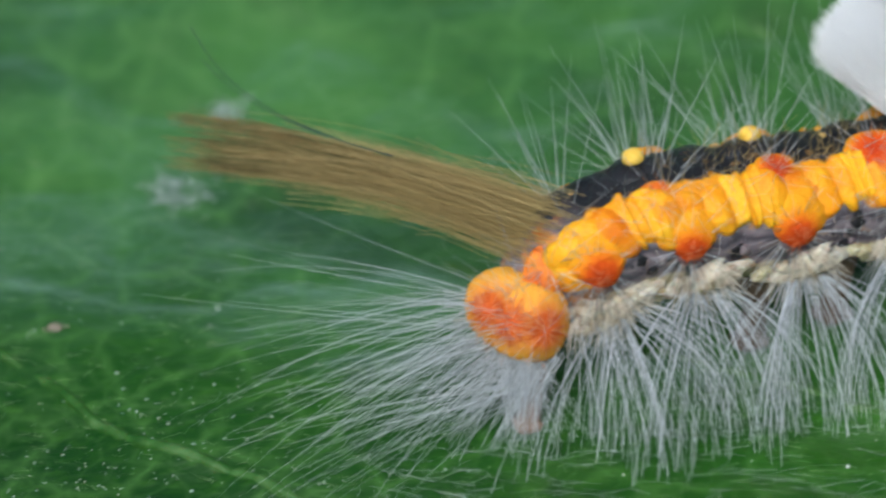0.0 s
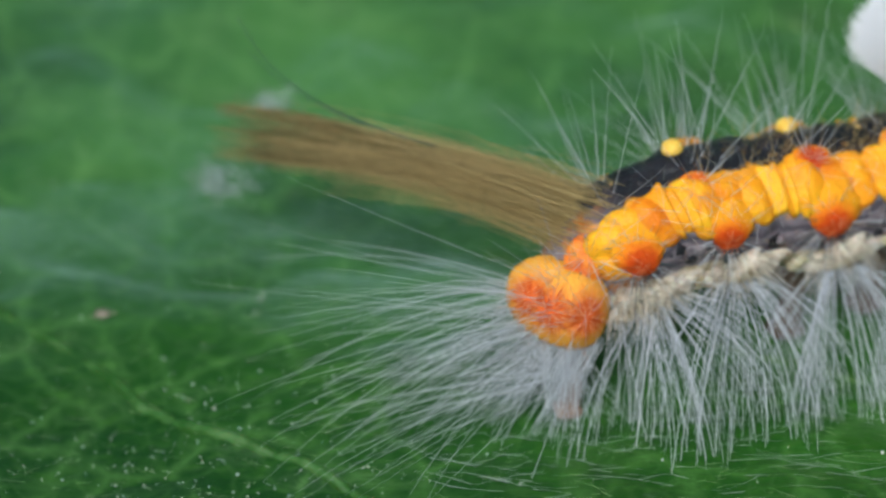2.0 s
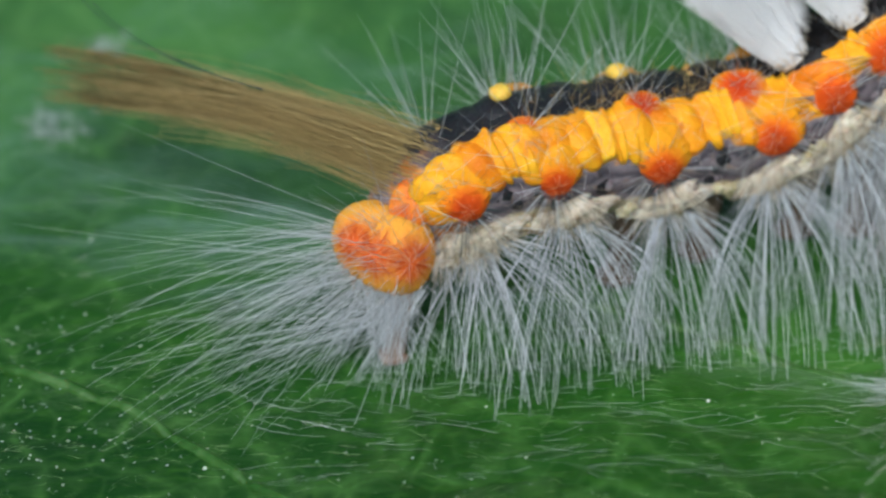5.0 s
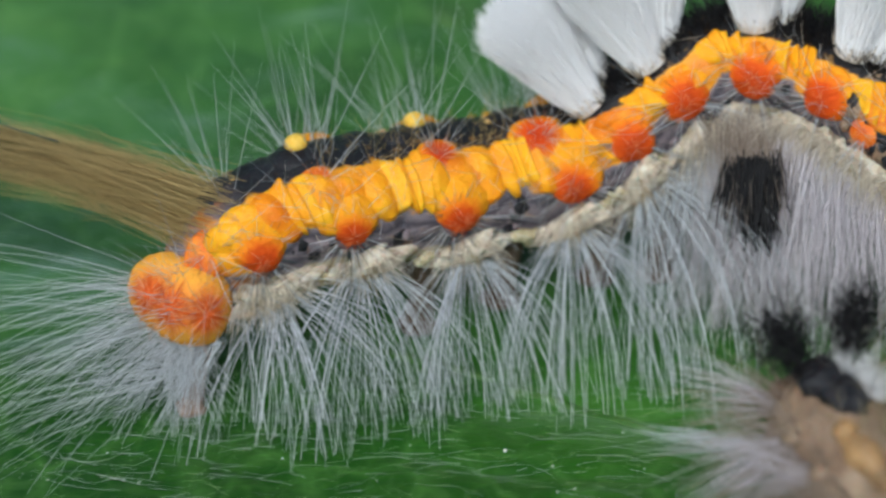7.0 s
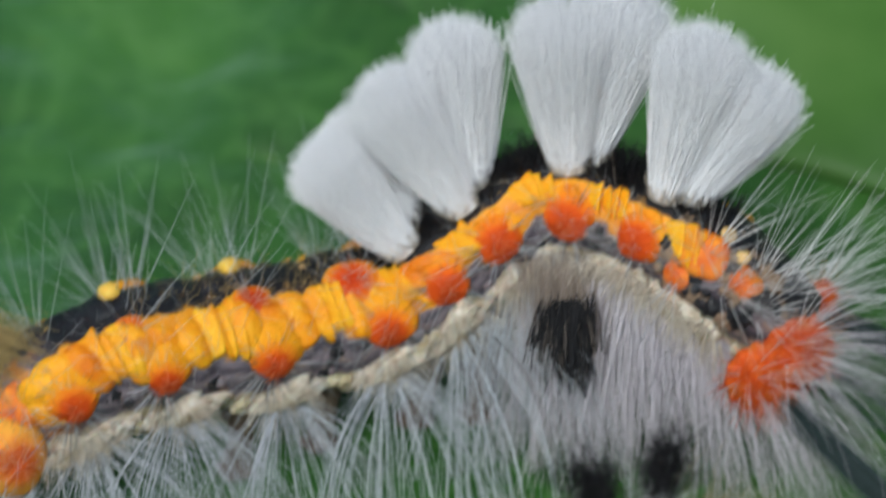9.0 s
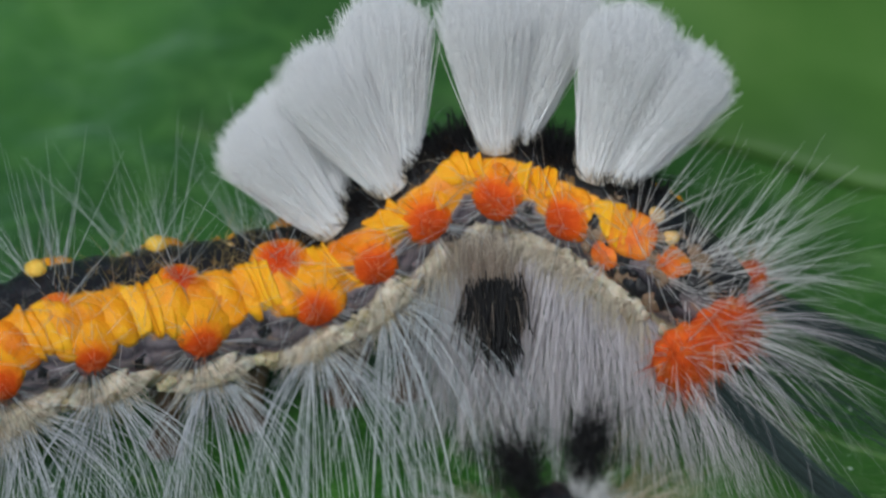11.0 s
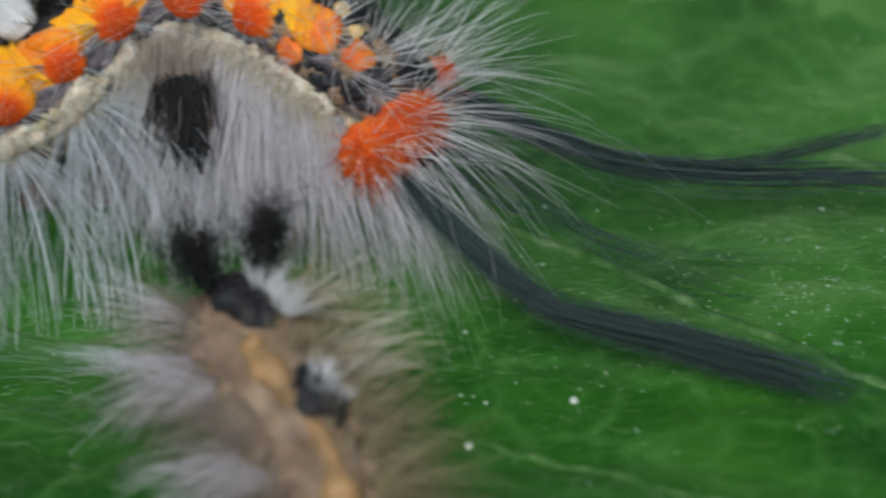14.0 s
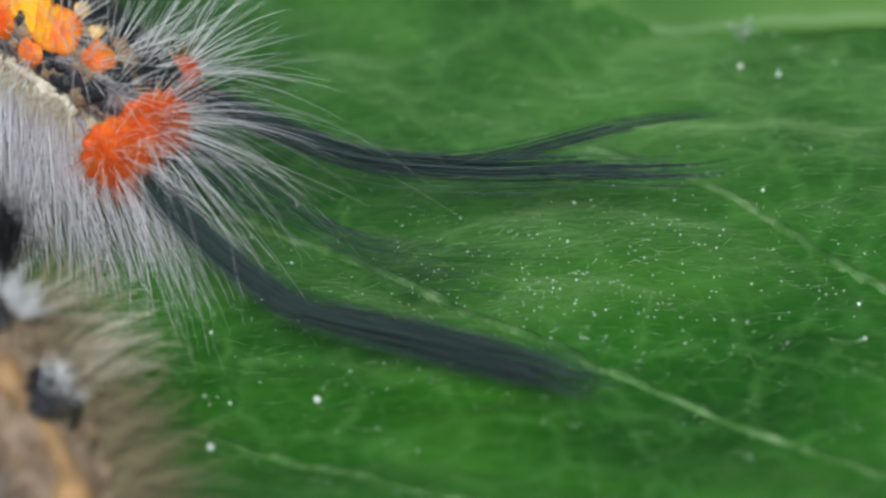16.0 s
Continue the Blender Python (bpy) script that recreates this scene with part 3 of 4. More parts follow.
# dark bumps between the head and the hump
for n in range(80):
    place, out, run = flank(rng.uniform(8.9, 11.4), rng.uniform(-5, 80), 0.95)
    part("bump", *dome(place, out, rng.uniform(0.18, 0.4), rng.uniform(0.12, 0.26), run, 5, 0.14, 6, 16), PITCH if n % 3 else BROWN, caterpillar)

# the orange band: soft cushions over each wart, and between them a few tight crisp pleats
PLEATS = []  # x, half width, crisp or soft
for a, b in zip(SEGMENTS[1:8], SEGMENTS[2:9]):
    reach = b - a
    if reach > 2.4 and a < 0:
        PLEATS += [(a, 0.52, 0), (a + reach * 0.20, 0.44, 0), (a + reach * 0.36, 0.26, 1), (a + reach * 0.45, 0.17, 1), (a + reach * 0.53, 0.17, 1), (a + reach * 0.62, 0.24, 1), (a + reach * 0.78, 0.46, 0)]
    else:
        PLEATS += [(a, 0.46, 0), (a + reach * 0.30, 0.24, 1), (a + reach * 0.41, 0.17, 1), (a + reach * 0.52, 0.15, 1), (a + reach * 0.63, 0.17, 1), (a + reach * 0.80, 0.34, 0)]
PLEATS += [(8.25, 0.40, 0), (8.75, 0.24, 1), (9.1, 0.22, 1), (9.4, 0.20, 1), (-11.6, 0.40, 0), (-11.2, 0.46, 0)]


def fold(x, wide, crisp, side):
    """One fold of the orange band: a crisp one hangs over the next, a soft one is a cushion."""
    rows, cols = 10, 24
    hump = x > 1
    skew, lift = rng.uniform(0.2, 0.45), (rng.uniform(0.10, 0.15) if crisp else rng.uniform(0.09, 0.13)) * (1.15 if hump else 1.0)
    top, low = (rng.uniform(60, 68) if crisp else rng.uniform(52, 62)) - (4 if hump else 0), rng.uniform(18, 27) + (10 if hump else 0) - (10 if x < -10.3 else 0) - (0 if crisp else 6)
    bend, phase = rng.uniform(-0.10, 0.10), rng.uniform(0, 6.28)
    verts = []
    for r in range(rows + 2):
        u = min(r / (rows - 1), 1.0)
        for c in range(cols):
            v = c / (cols - 1)
            round_ends = math.sin(u * math.pi) ** 0.6 if not crisp else 0.55 + 0.45 * u
            ragged = 2.5 * math.sin(phase + 5 * u)
            angle = top + (low - top) * v + (9 * (round_ends - 0.5) + ragged) * (1 - 2 * v)
            place = x - wide * 1.15 + 2.3 * wide * u + skew * v + bend * math.sin(v * 3.1)
            edge = min(1.0, v / 0.10, (1 - v) / 0.14) ** 0.7
            if crisp:
                rise = lift * u ** 0.9
            else:
                rise = lift * math.sin(u * math.pi) ** 0.65 * (1 + 0.25 * math.sin(v * 7 + phase))
            rise += 0.018 * noise.noise((x * 3 + u * 1.5, v * 5, 1.0)) + 0.02 * math.sin(v * math.pi)
            tall = 0.985 + rise * edge - (1 - edge) * 0.05
            if r >= rows:
                tall, place = (tall - 0.02, place + 0.04) if r == rows else (0.90, place - 0.02)
            verts.append(flank(place, angle if not side else 216 - angle, tall)[0])
    faces = [(r * cols + c, r * cols + c + 1, (r + 1) * cols + c + 1, (r + 1) * cols + c) for r in range(rows + 1) for c in range(cols - 1)]
    return np.array(verts), faces if side else [f[::-1] for f in faces]


for x, wide, crisp in sorted(PLEATS):
    for side in (0, 1) if x > -9 else (0,):
        part("pleat", *fold(x + rng.uniform(-0.05, 0.05), wide, crisp, side), PLEAT if crisp else AMBER, caterpillar)

for n in range(6):
    roots = np.array([flank(rng.uniform(-11, 9.5), rng.uniform(16, 66), 1.08)[0] for n in range(40)])
    ways = np.array([flank(x, rng.uniform(0, 80))[1] for x in roots[:, 0]]) + rng.normal(size=(40, 3)) * 0.7
    part("bristles", *hairs(roots, ways, rng.uniform(0.5, 2.4, 40), 0.0, 0.02, 0.0075, 5), CREAM_HAIR if n % 2 else WHITE_HAIR, body, "fine hairs across the orange band")

# yellow knobs on the back
for x, angle in [(-8.7, 101), (-5.2, 109)]:
    place, out, run = flank(x, angle - 4, 0.80)
    part("bump", *dome(place, out, 1.05, 0.60, run, 5, 0.05, 9, 26, stretch=1.1), PITCH, caterpillar, "glossy black hump under a knob")
    place, out, run = flank(x, angle, 1.07)
    part("knob", *dome(place + out * 0.18, out, 0.35, 0.30, run, 4, 0.04, full=True), YELLOW, caterpillar, "small pale yellow knob")
for x, angle in [(9.9, 80), (10.4, 69), (-2.2, 104), (-0.2, 84), (-1.1, 92), (-10.4, 96), (-3.0, 96)]:
    place, out, run = flank(x, angle, 0.96)
    part("knob", *dome(place, out, 0.32 if x > 9 else 0.14, 0.28 if x > 9 else 0.16, run, 3, 0.035, full=True), TAN_KNOB, caterpillar, "small tan knob")

# orange-red tail wart: two lobes pressed together
tail_at = np.array([-12.5, -0.95, 3.0])
LOBES = [((0.26, -0.36, -0.04), 1.36, ((-0.42, -0.80, 0.42), (0.42, -0.80, 0.30))), ((-0.34, 0.05, 0.08), 1.30, ((-0.50, -0.75, 0.45),))]
tail = None
for shift, size, ways in LOBES:
    centre = tail_at + shift
    verts, faces = dome(centre, (-0.2, -0.8, 0.35), size, size * 0.97, (1, 0, 0), 3, 0.03, 20, 48, True)
    lobe = spotted("tail_wart" if tail is None else "lobe", verts, faces, [centre + unit(w) * size for w in ways], 0.72, TAIL_RED, "large orange tail wart with red patches" if tail is None else "")
    if tail is not None:
        lobe.parent = tail
    tail = tail or lobe
    rays = unit(rng.normal(size=(70, 3)) + (-0.1, -0.9, 0.1))
    part("bristles", *hairs(centre + rays * size * 0.97, rays * (1, 0.5, 1) + (-0.45, -0.2, 0.05) + rng.normal(size=(70, 3)) * 0.25, rng.uniform(0.8, 3.2, 70), 0.1, 0.04, 0.009, 8), WHITE_HAIR, tail, "white hairs radiating from the wart")
    for way in ways:
        pole = unit(way)
        for paint, many in ((RED_HAIR, 90), (PINK_HAIR, 60)):
            side = unit(rng.normal(size=(many, 3)))
            side = unit(side - (side @ pole)[:, None] * pole)
            start = unit(pole + side * rng.uniform(0.05, 0.35, (many, 1)))
            part("starburst", *hairs(centre + start * size * 0.99, side + pole * 0.0, rng.uniform(0.3, 0.75, many), 0.30, 0.03, 0.011, 6, pull=-pole), paint, tail, "short radiating bristles")
    part("starburst", *hairs(centre + rays * size * 0.97, rays + rng.normal(size=(70, 3)) * 0.6, rng.uniform(0.2, 0.55, 70), 0.0, 0.04, 0.009, 4), PINK_HAIR, tail, "short pinkish bristles")

SKIRT = 250
roots = np.array([-12.15, -1.9, 2.0]) + rng.normal(size=(SKIRT, 3)) * (0.75, 0.22, 0.3)
lock = rng.integers(0, 26, SKIRT)
ways = np.array([-0.20, -0.5, -0.72]) + (rng.normal(size=(26, 3)) * (0.46, 0.14, 0.16))[lock] + rng.normal(size=(SKIRT, 3)) * 0.05
roots[:, 0] = -12.15 + rng.normal(size=26)[lock] * 0.65 + rng.normal(size=SKIRT) * 0.15
ways[:, 0] -= 0.28 * (roots[:, 0] + 12.15)
part("tail_skirt", *hairs(roots, ways, rng.uniform(1.6, 4.2, SKIRT), 0.08, 0.025, 0.0105, 8), WHITE_HAIR, tail, "white hairs over the tail leg")

roots = np.array([flank(rng.uniform(-12.4, -10.9), rng.uniform(0, 60), 1.0)[0] for n in range(70)])
part("bristles", *hairs(roots, np.array([-0.3, -0.6, 0.5]) + rng.normal(size=(70, 3)) * 0.5, rng.uniform(0.4, 1.5, 70), 0.0, 0.03, 0.012, 5), BLACK_HAIR, tail, "dark bristles in the crease above the tail wart")

# cream warts low on the flank, each with a fringe of white hairs
FRINGE = [(-11.45, -26, 20), (-10.5, -33, 62), (-7.5, -24, 62), (-4.4, -24, 64), (-0.9, -19, 66), (1.1, -19, 60), (2.6, -21, 26),
          (3.6, -25, 30), (4.5, -31, 28), (6.6, -33, 30), (7.4, -28, 32), (8.2, -22, 32), (9.0, -19, 32), (9.8, -20, 32), (10.7, -20, 24)]
JOINTS = [(-8.9, -33), (-5.8, -27), (-2.6, -19), (0.4, -12), (2.0, -16)]


def fringe(place, out, run, x, amount):
    """Hairs that splay out from a wart, bend and hang to the leaf; thick and thin ones."""
    height = place[2] - 0.3
    hump = x > 2.3
    meshes, total = [], 0
    level = unit(out * (1, 1, 0)) if not hump else unit((0.35 if x > 8 else 0.0, np.sign(out[1]), 0))
    along = run if not hump else np.array([1.0, 0, 0])
    # locks: hairs that start apart and come together, and single hairs between them
    for locks, each, thick, loose in ((14, amount // 16, 0.0145, 0.05), (amount // 2, 1, 0.0105, 0.0)) if not hump else ((13, amount // 3, 0.0150, 0.03), (int(amount * 1.3), 1, 0.0095, 0.0)):
        count = locks * each
        lock = np.repeat(np.arange(locks), each)
        where = np.linspace(-1.1, 1.1, locks)[lock][:, None] + rng.normal(size=(locks, 1))[lock] * 0.10 + rng.normal(size=(count, 1)) * loose
        if not hump:
            reach = (1.0 - 0.25 * where ** 2 + rng.normal(size=(locks, 1))[lock] * 0.10) + rng.normal(size=(count, 1)) * 0.03
            rise = rng.normal(0.10, 0.12, (locks, 1))[lock] * np.array([[0, 0, 1]])
            ways = unit(level * reach * 0.56 + rise - np.array([0, 0, 0.34]) + along * (where * 0.52 + rng.normal(size=(locks, 1))[lock] * 0.12))
            lengths = rng.uniform(0.62, 1.06, locks)[lock] * rng.uniform(0.85, 1.05, count) * (height * 0.9 + 6.4)
            sag = np.clip(rng.uniform(0.72, 0.95, count) * height / lengths, 0.1, 0.95)
            roots = place + along * (where * 0.50 + rng.normal(size=(locks, 1))[lock] * 0.12) + rng.normal(size=(count, 3)) * 0.06
            verts, faces = hairs(roots, ways, lengths, sag, 0.011, thick, 16, 0.50, curl=0.46, pull=(0, 0.6 * np.sign(out[1]), -1.0))
        else:
            reach = rng.uniform(0.15, 0.6, (locks, 1))[lock] + rng.normal(size=(count, 1)) * 0.05
            gather = rng.normal(size=(count, 1)) * (0.24 if each > 1 else 0.0)
            ways = unit(level * reach + np.array([0, 0, -0.65]) + along * (where * 0.20 - gather * 0.20 + rng.normal(size=(locks, 1))[lock] * 0.10))
            lengths = rng.uniform(0.5, 1.08, locks)[lock] * rng.uniform(0.80, 1.05, count) * (height * 0.75 + 2.8)
            roots = place + along * (where * 0.65 + gather) + rng.normal(size=(count, 3)) * 0.10
            verts, faces = hairs(roots, ways, lengths, rng.uniform(0.15, 0.4, count), 0.05, thick, 12, 0.65, curl=0.15)
        meshes.append((verts, faces + total))
        total += len(verts)
    return np.concatenate([v for v, f in meshes]), np.concatenate([f for v, f in meshes])


for x, angle, clumps in FRINGE:
    for side in (0, 1):
        at = angle if not side else 180 - angle
        place, out, run = flank(x, at, 1.08)
        clumps = clumps if not side else clumps // 3
        knuckle = x < 3 or x in (4.5, 7.4, 8.2, 9.8)
        size = 0.50 if x < 2 else 0.50 if knuckle else 0.26
        ridge = part("cream_wart", *dome(place - out * 0.05, out, size * rng.uniform(0.9, 1.1), 0.46, run + np.array([0, 0, 0.42 if x < 2 else 0.15]), 4, 0.16, 12, 36, stretch=(2.8 if x < 2 else 1.6) if x > -11 else 1.2), CREAM, caterpillar, "cream wart low on the flank")
        for n in range(7):
            spot_at, spot_out, spot_run = flank(x + rng.uniform(-1.1, 1.1), at + rng.uniform(-3, 5), 1.10)
            part("lump", *dome(spot_at, spot_out, rng.uniform(0.12, 0.28), 0.22, run, 3, 0.2, 6, 14), CREAM, ridge)
        if not side:
            part("fuzz", *rosette(place + out * 0.2, out, run, 220 if x < 2 else 300, 1.2 if x < 2 else 0.8, (0.2, 0.9 if x < 2 else 1.2), 1.4, 0.2, 0.010, (0, -0.1, -0.4)), CREAM_HAIR, ridge, "short cream fuzz")
            part("fuzz", *rosette(place + out * 0.3, out, run, 26, 0.3, (0.15, 0.45), 1.2, 0.2, 0.014, (0, -0.1, -0.3)), TAN_HAIR, ridge, "tan hairs in the wart's middle")
        place, out, run = flank(x, at - 4 if not side else at + 4, 1.16)
        part("fringe", *fringe(place, out, run, x, clumps), WHITE_HAIR if x < 3 else PALE_HAIR, ridge, "drooping white fringe", True, "stuff")

# yellowish lumps where the segments meet
for x, angle in JOINTS:
    for n in range(4):
        place, out, run = flank(x + rng.uniform(-0.3, 0.3), angle + rng.uniform(-4, 6), 1.10)
        part("lump", *dome(place, out, rng.uniform(0.14, 0.24), 0.20, run, 4, 0.2, 7, 16), STRAW, caterpillar)

# white hairs that stand up off the back
for x in SEGMENTS[1:5] + [-8.6, -5.6, -2.2]:
    for angle, count in [(75, 3), (108, 7), (130, 7), (158, 6)]:
        place, out, run = flank(x, angle, 0.97)
        part("back_hairs", *rosette(place, out, run, count, 0.4, (1.4, 4.8), 0.7, 0.02, 0.012, (0, 0, 0), 0.012), WHITE_HAIR, caterpillar, "fine white hairs standing off the back")


# four dense white brushes on the hump, each of two lobes
def brush_lobe(x, angle, lean, tip_back, length, count, flare, parent):
    place, out, run = flank(x, angle, 0.95)
    lean, tip_back = radians(lean), radians(tip_back)
    axis = unit((math.sin(lean), math.cos(lean) * math.sin(tip_back), math.cos(lean) * math.cos(tip_back)))
    a = unit(np.cross(axis, (0, 1, 0)))
    b = np.cross(axis, a)
    turn, amount = rng.uniform(0, 2 * np.pi, count), np.sqrt(rng.uniform(0, 1, count))
    disc = (np.cos(turn) * amount)[:, None] * a + (np.sin(turn) * amount)[:, None] * b
    roots = place + disc * 0.58
    ways = axis + disc * flare + rng.normal(size=(count, 3)) * 0.035
    lengths = length * (1 - 0.14 * amount ** 2) * (1.03 - 0.30 * rng.uniform(0, 1, count) ** 1.6)
    rows, cols, verts, faces = 8, 22, [], []
    for r in range(rows + 1):
        s = r / rows
        wide, far = ((0.58 + flare * 0.86 * length * s) * 0.62, s * 0.68 * length) if r < rows else (0.3, 0.72 * length)
        for c in range(cols):
            turn_here = 2 * np.pi * c / cols
            verts.append(place + axis * far + (np.cos(turn_here) * a + np.sin(turn_here) * b) * wide * (1 + 0.03 * rng.normal()))
    faces = [(r * cols + c, r * cols + (c + 1) % cols, (r + 1) * cols + (c + 1) % cols, (r + 1) * cols + c) for r in range(rows) for c in range(cols)]
    faces.append(tuple(rows * cols + c for c in range(cols)))
    part("core", verts, faces, BRUSH_HAIR, parent, "packed white hair")
    base = rng.uniform(0, 2 * np.pi, 120)
    rim = np.cos(base)[:, None] * a + np.sin(base)[:, None] * b
    part("base_hairs", *hairs(place + rim * 0.6, axis + rim * 0.3 + rng.normal(size=(120, 3)) * 0.12, rng.uniform(0.3, 0.8, 120), 0.0, 0.03, 0.014, 4), CREAM_HAIR, parent, "tan hairs round the brush's foot")
    return part("brush_lobe", *hairs(roots, ways, lengths, 0.0, 0.026, 0.0140, 4, 0.65), BRUSH_HAIR, parent)


for lobes in [[(1.3, 76, -39, 8, 4.6), (1.5, 100, -30, 24, 4.3)], [(2.8, 80, -30, 8, 5.3), (3.2, 98, -7, 16, 5.5)],
              [(5.4, 76, -4, 8, 5.7), (5.8, 96, 14, 14, 5.8)], [(8.3, 80, 13, 8, 5.8), (8.7, 92, 33, 10, 5.0)]]:
    brush = tagged(new("back_brush"), "dense flat-topped white hair brush on the hump")
    brush.parent = caterpillar
    for x, angle, lean, tip_back, length in lobes:
        brush_lobe(x, angle, lean, tip_back, length, 8200, 0.170, brush)

# black velvet between the brushes
for x in np.arange(0.0, 9.4, 0.55):
    place, out, run = flank(x, 90, 0.96)
    roots, ways = [], []
    for angle in rng.uniform(66, 120, 150):
        p, o, r = flank(x + rng.uniform(-0.3, 0.3), angle, 0.97)
        roots.append(p)
        ways.append(o + rng.normal(size=3) * 0.25)
    part("velvet", *hairs(np.array(roots), np.array(ways), rng.uniform(0.4, 0.9, 150), 0.0, 0.05, 0.03, 3), VELVET, caterpillar, "short black velvet between the brushes")

# a black tuft that hangs over the pale fringe, drab hairs over its root
place, out, run = flank(5.6, -24, 1.05)
TUFT = 430
side = np.clip(rng.normal(size=(TUFT, 1)) * 0.42, -0.85, 0.85)
roots = place + np.array([0, -2.0, -0.72]) + np.array([1.0, 0, 0]) * side + rng.normal(size=(TUFT, 3)) * (0.1, 0.15, 0.20)
ways = np.array([0, -0.62, -0.8]) + np.array([1.0, 0, 0]) * (side * 0.10 + rng.normal(size=(TUFT, 1)) * 0.07) + rng.normal(size=(TUFT, 3)) * 0.10
lengths = rng.uniform(0.45, 1.0, TUFT) * 2.45 * (0.72 + 0.28 * np.sin(side[:, 0] * 5 + 1.0))
part("flank_tuft", *hairs(roots, ways, lengths, 0.15, 0.04, 0.019, 6, -0.2), VELVET, caterpillar, "black hair tuft hanging over the fringe")
roots = flank(5.6, -22, 1.2)[0] + np.array([1.0, 0, 0]) * rng.normal(size=(420, 1)) * 0.6 + rng.normal(size=(420, 3)) * 0.14
part("veil", *hairs(roots, np.array([0, -1.0, -0.42]) + rng.normal(size=(420, 3)) * 0.12, rng.triangular(0.8, 2.2, 3.6, 420), 0.3, 0.03, 0.012, 6), DUSKY_HAIR, caterpillar, "drab hairs over the black tuft")

# tail fan, tail brush
FAN = 210
turn = rng.uniform(-2.75, 0.55, FAN)
edge = np.stack([-np.abs(np.cos(turn)) ** 0.7, rng.uniform(-0.75, 0.5, FAN), np.sin(turn) * 0.9], -1)
edge[:, 0] = np.where(edge[:, 2] < -0.55, rng.uniform(-0.8, 0.55, FAN), edge[:, 0])
edge = unit(edge)
roots = tail_at + edge * 1.35
lock = rng.integers(0, 60, FAN)
ways = np.stack([-rng.uniform(0.25, 1.2, 60), rng.normal(-0.3, 0.25, 60), rng.normal(0.10, 0.30, 60)], -1)[lock] + rng.normal(size=(FAN, 3)) * 0.07
ways = unit(edge * (0.7, 0.35, 0.65) + ways)
part("tail_fan", *hairs(roots, ways, rng.triangular(2.0, 4.5, 11.0, FAN), rng.uniform(0.0, 0.34, FAN), 0.03, 0.0105, 12), WHITE_HAIR, tail, "long white hairs fanned out behind")
# hairs that trail on the leaf behind the tail
roots = np.array([-12.6, -2.4, 1.2]) + rng.normal(size=(46, 3)) * (0.6, 0.3, 0.3)
part("tail_fan", *hairs(roots, np.stack([-rng.uniform(0.5, 1.2, 46), rng.normal(-0.25, 0.25, 46), np.full(46, -0.05)], -1), rng.uniform(3.0, 9.0, 46), 0.10, 0.03, 0.010, 14), WHITE_HAIR, tail, "white hairs trailing on the leaf")
TAIL_BRUSH = [np.array(p) + (0, 0.81 * d, -0.59 * d) for d, p in zip((0, 0.5, 1.0, 1.6, 2.2, 2.8, 3.4), [
    (-11.2, 0.15, 5.15), (-12.6, 0.75, 5.30), (-14.0, 1.4, 5.45), (-15.8, 2.1, 5.6), (-17.9, 2.4, 5.95), (-20.3, 2.6, 6.35), (-23.6, 2.5, 6.9)])]
tail_brush = part("tail_brush", *pencil(TAIL_BRUSH, 950, (0.92, 0.86, 0.76, 0.68, 0.60), 0.0105, 14, 0.30, (0.40, 0.92), 0.06), TAN_HAIR, caterpillar, "long tan hair brush at the tail")
for n, (rise, ends) in enumerate([(0.95, 1.0), (0.45, 0.96), (0.05, 1.0), (-0.35, 0.98), (-0.7, 1.0), (-0.55, 0.92)]):
    strand = [p + np.array([0, 0.5, 0.75]) * rise * k for p, k in zip(TAIL_BRUSH[2:], (0.15, 0.35, 0.6, 0.85, 1.0))]
    part("brush_tip", *pencil(strand, 90, (0.30, 0.28, 0.22, 0.16, 0.12), 0.0115, 14, 0.12, (0.80 * ends, ends), 0.05), OLIVE_HAIR if n % 2 else UMBER_HAIR, tail_brush, "darker olive strand at the brush's tip", kind="stuff")
part("long_hair", *pencil([(-16.4, 2.55, 6.35), (-18.05, 2.89, 6.7), (-20.15, 3.45, 7.41), (-21.91, 4.22, 8.46), (-23.3, 5.44, 10.1)], 2, (0.05, 0.1), 0.02, 16, 0.1, (0.8, 1.0)), BLACK_HAIR, tail_brush, "single long dark hair")

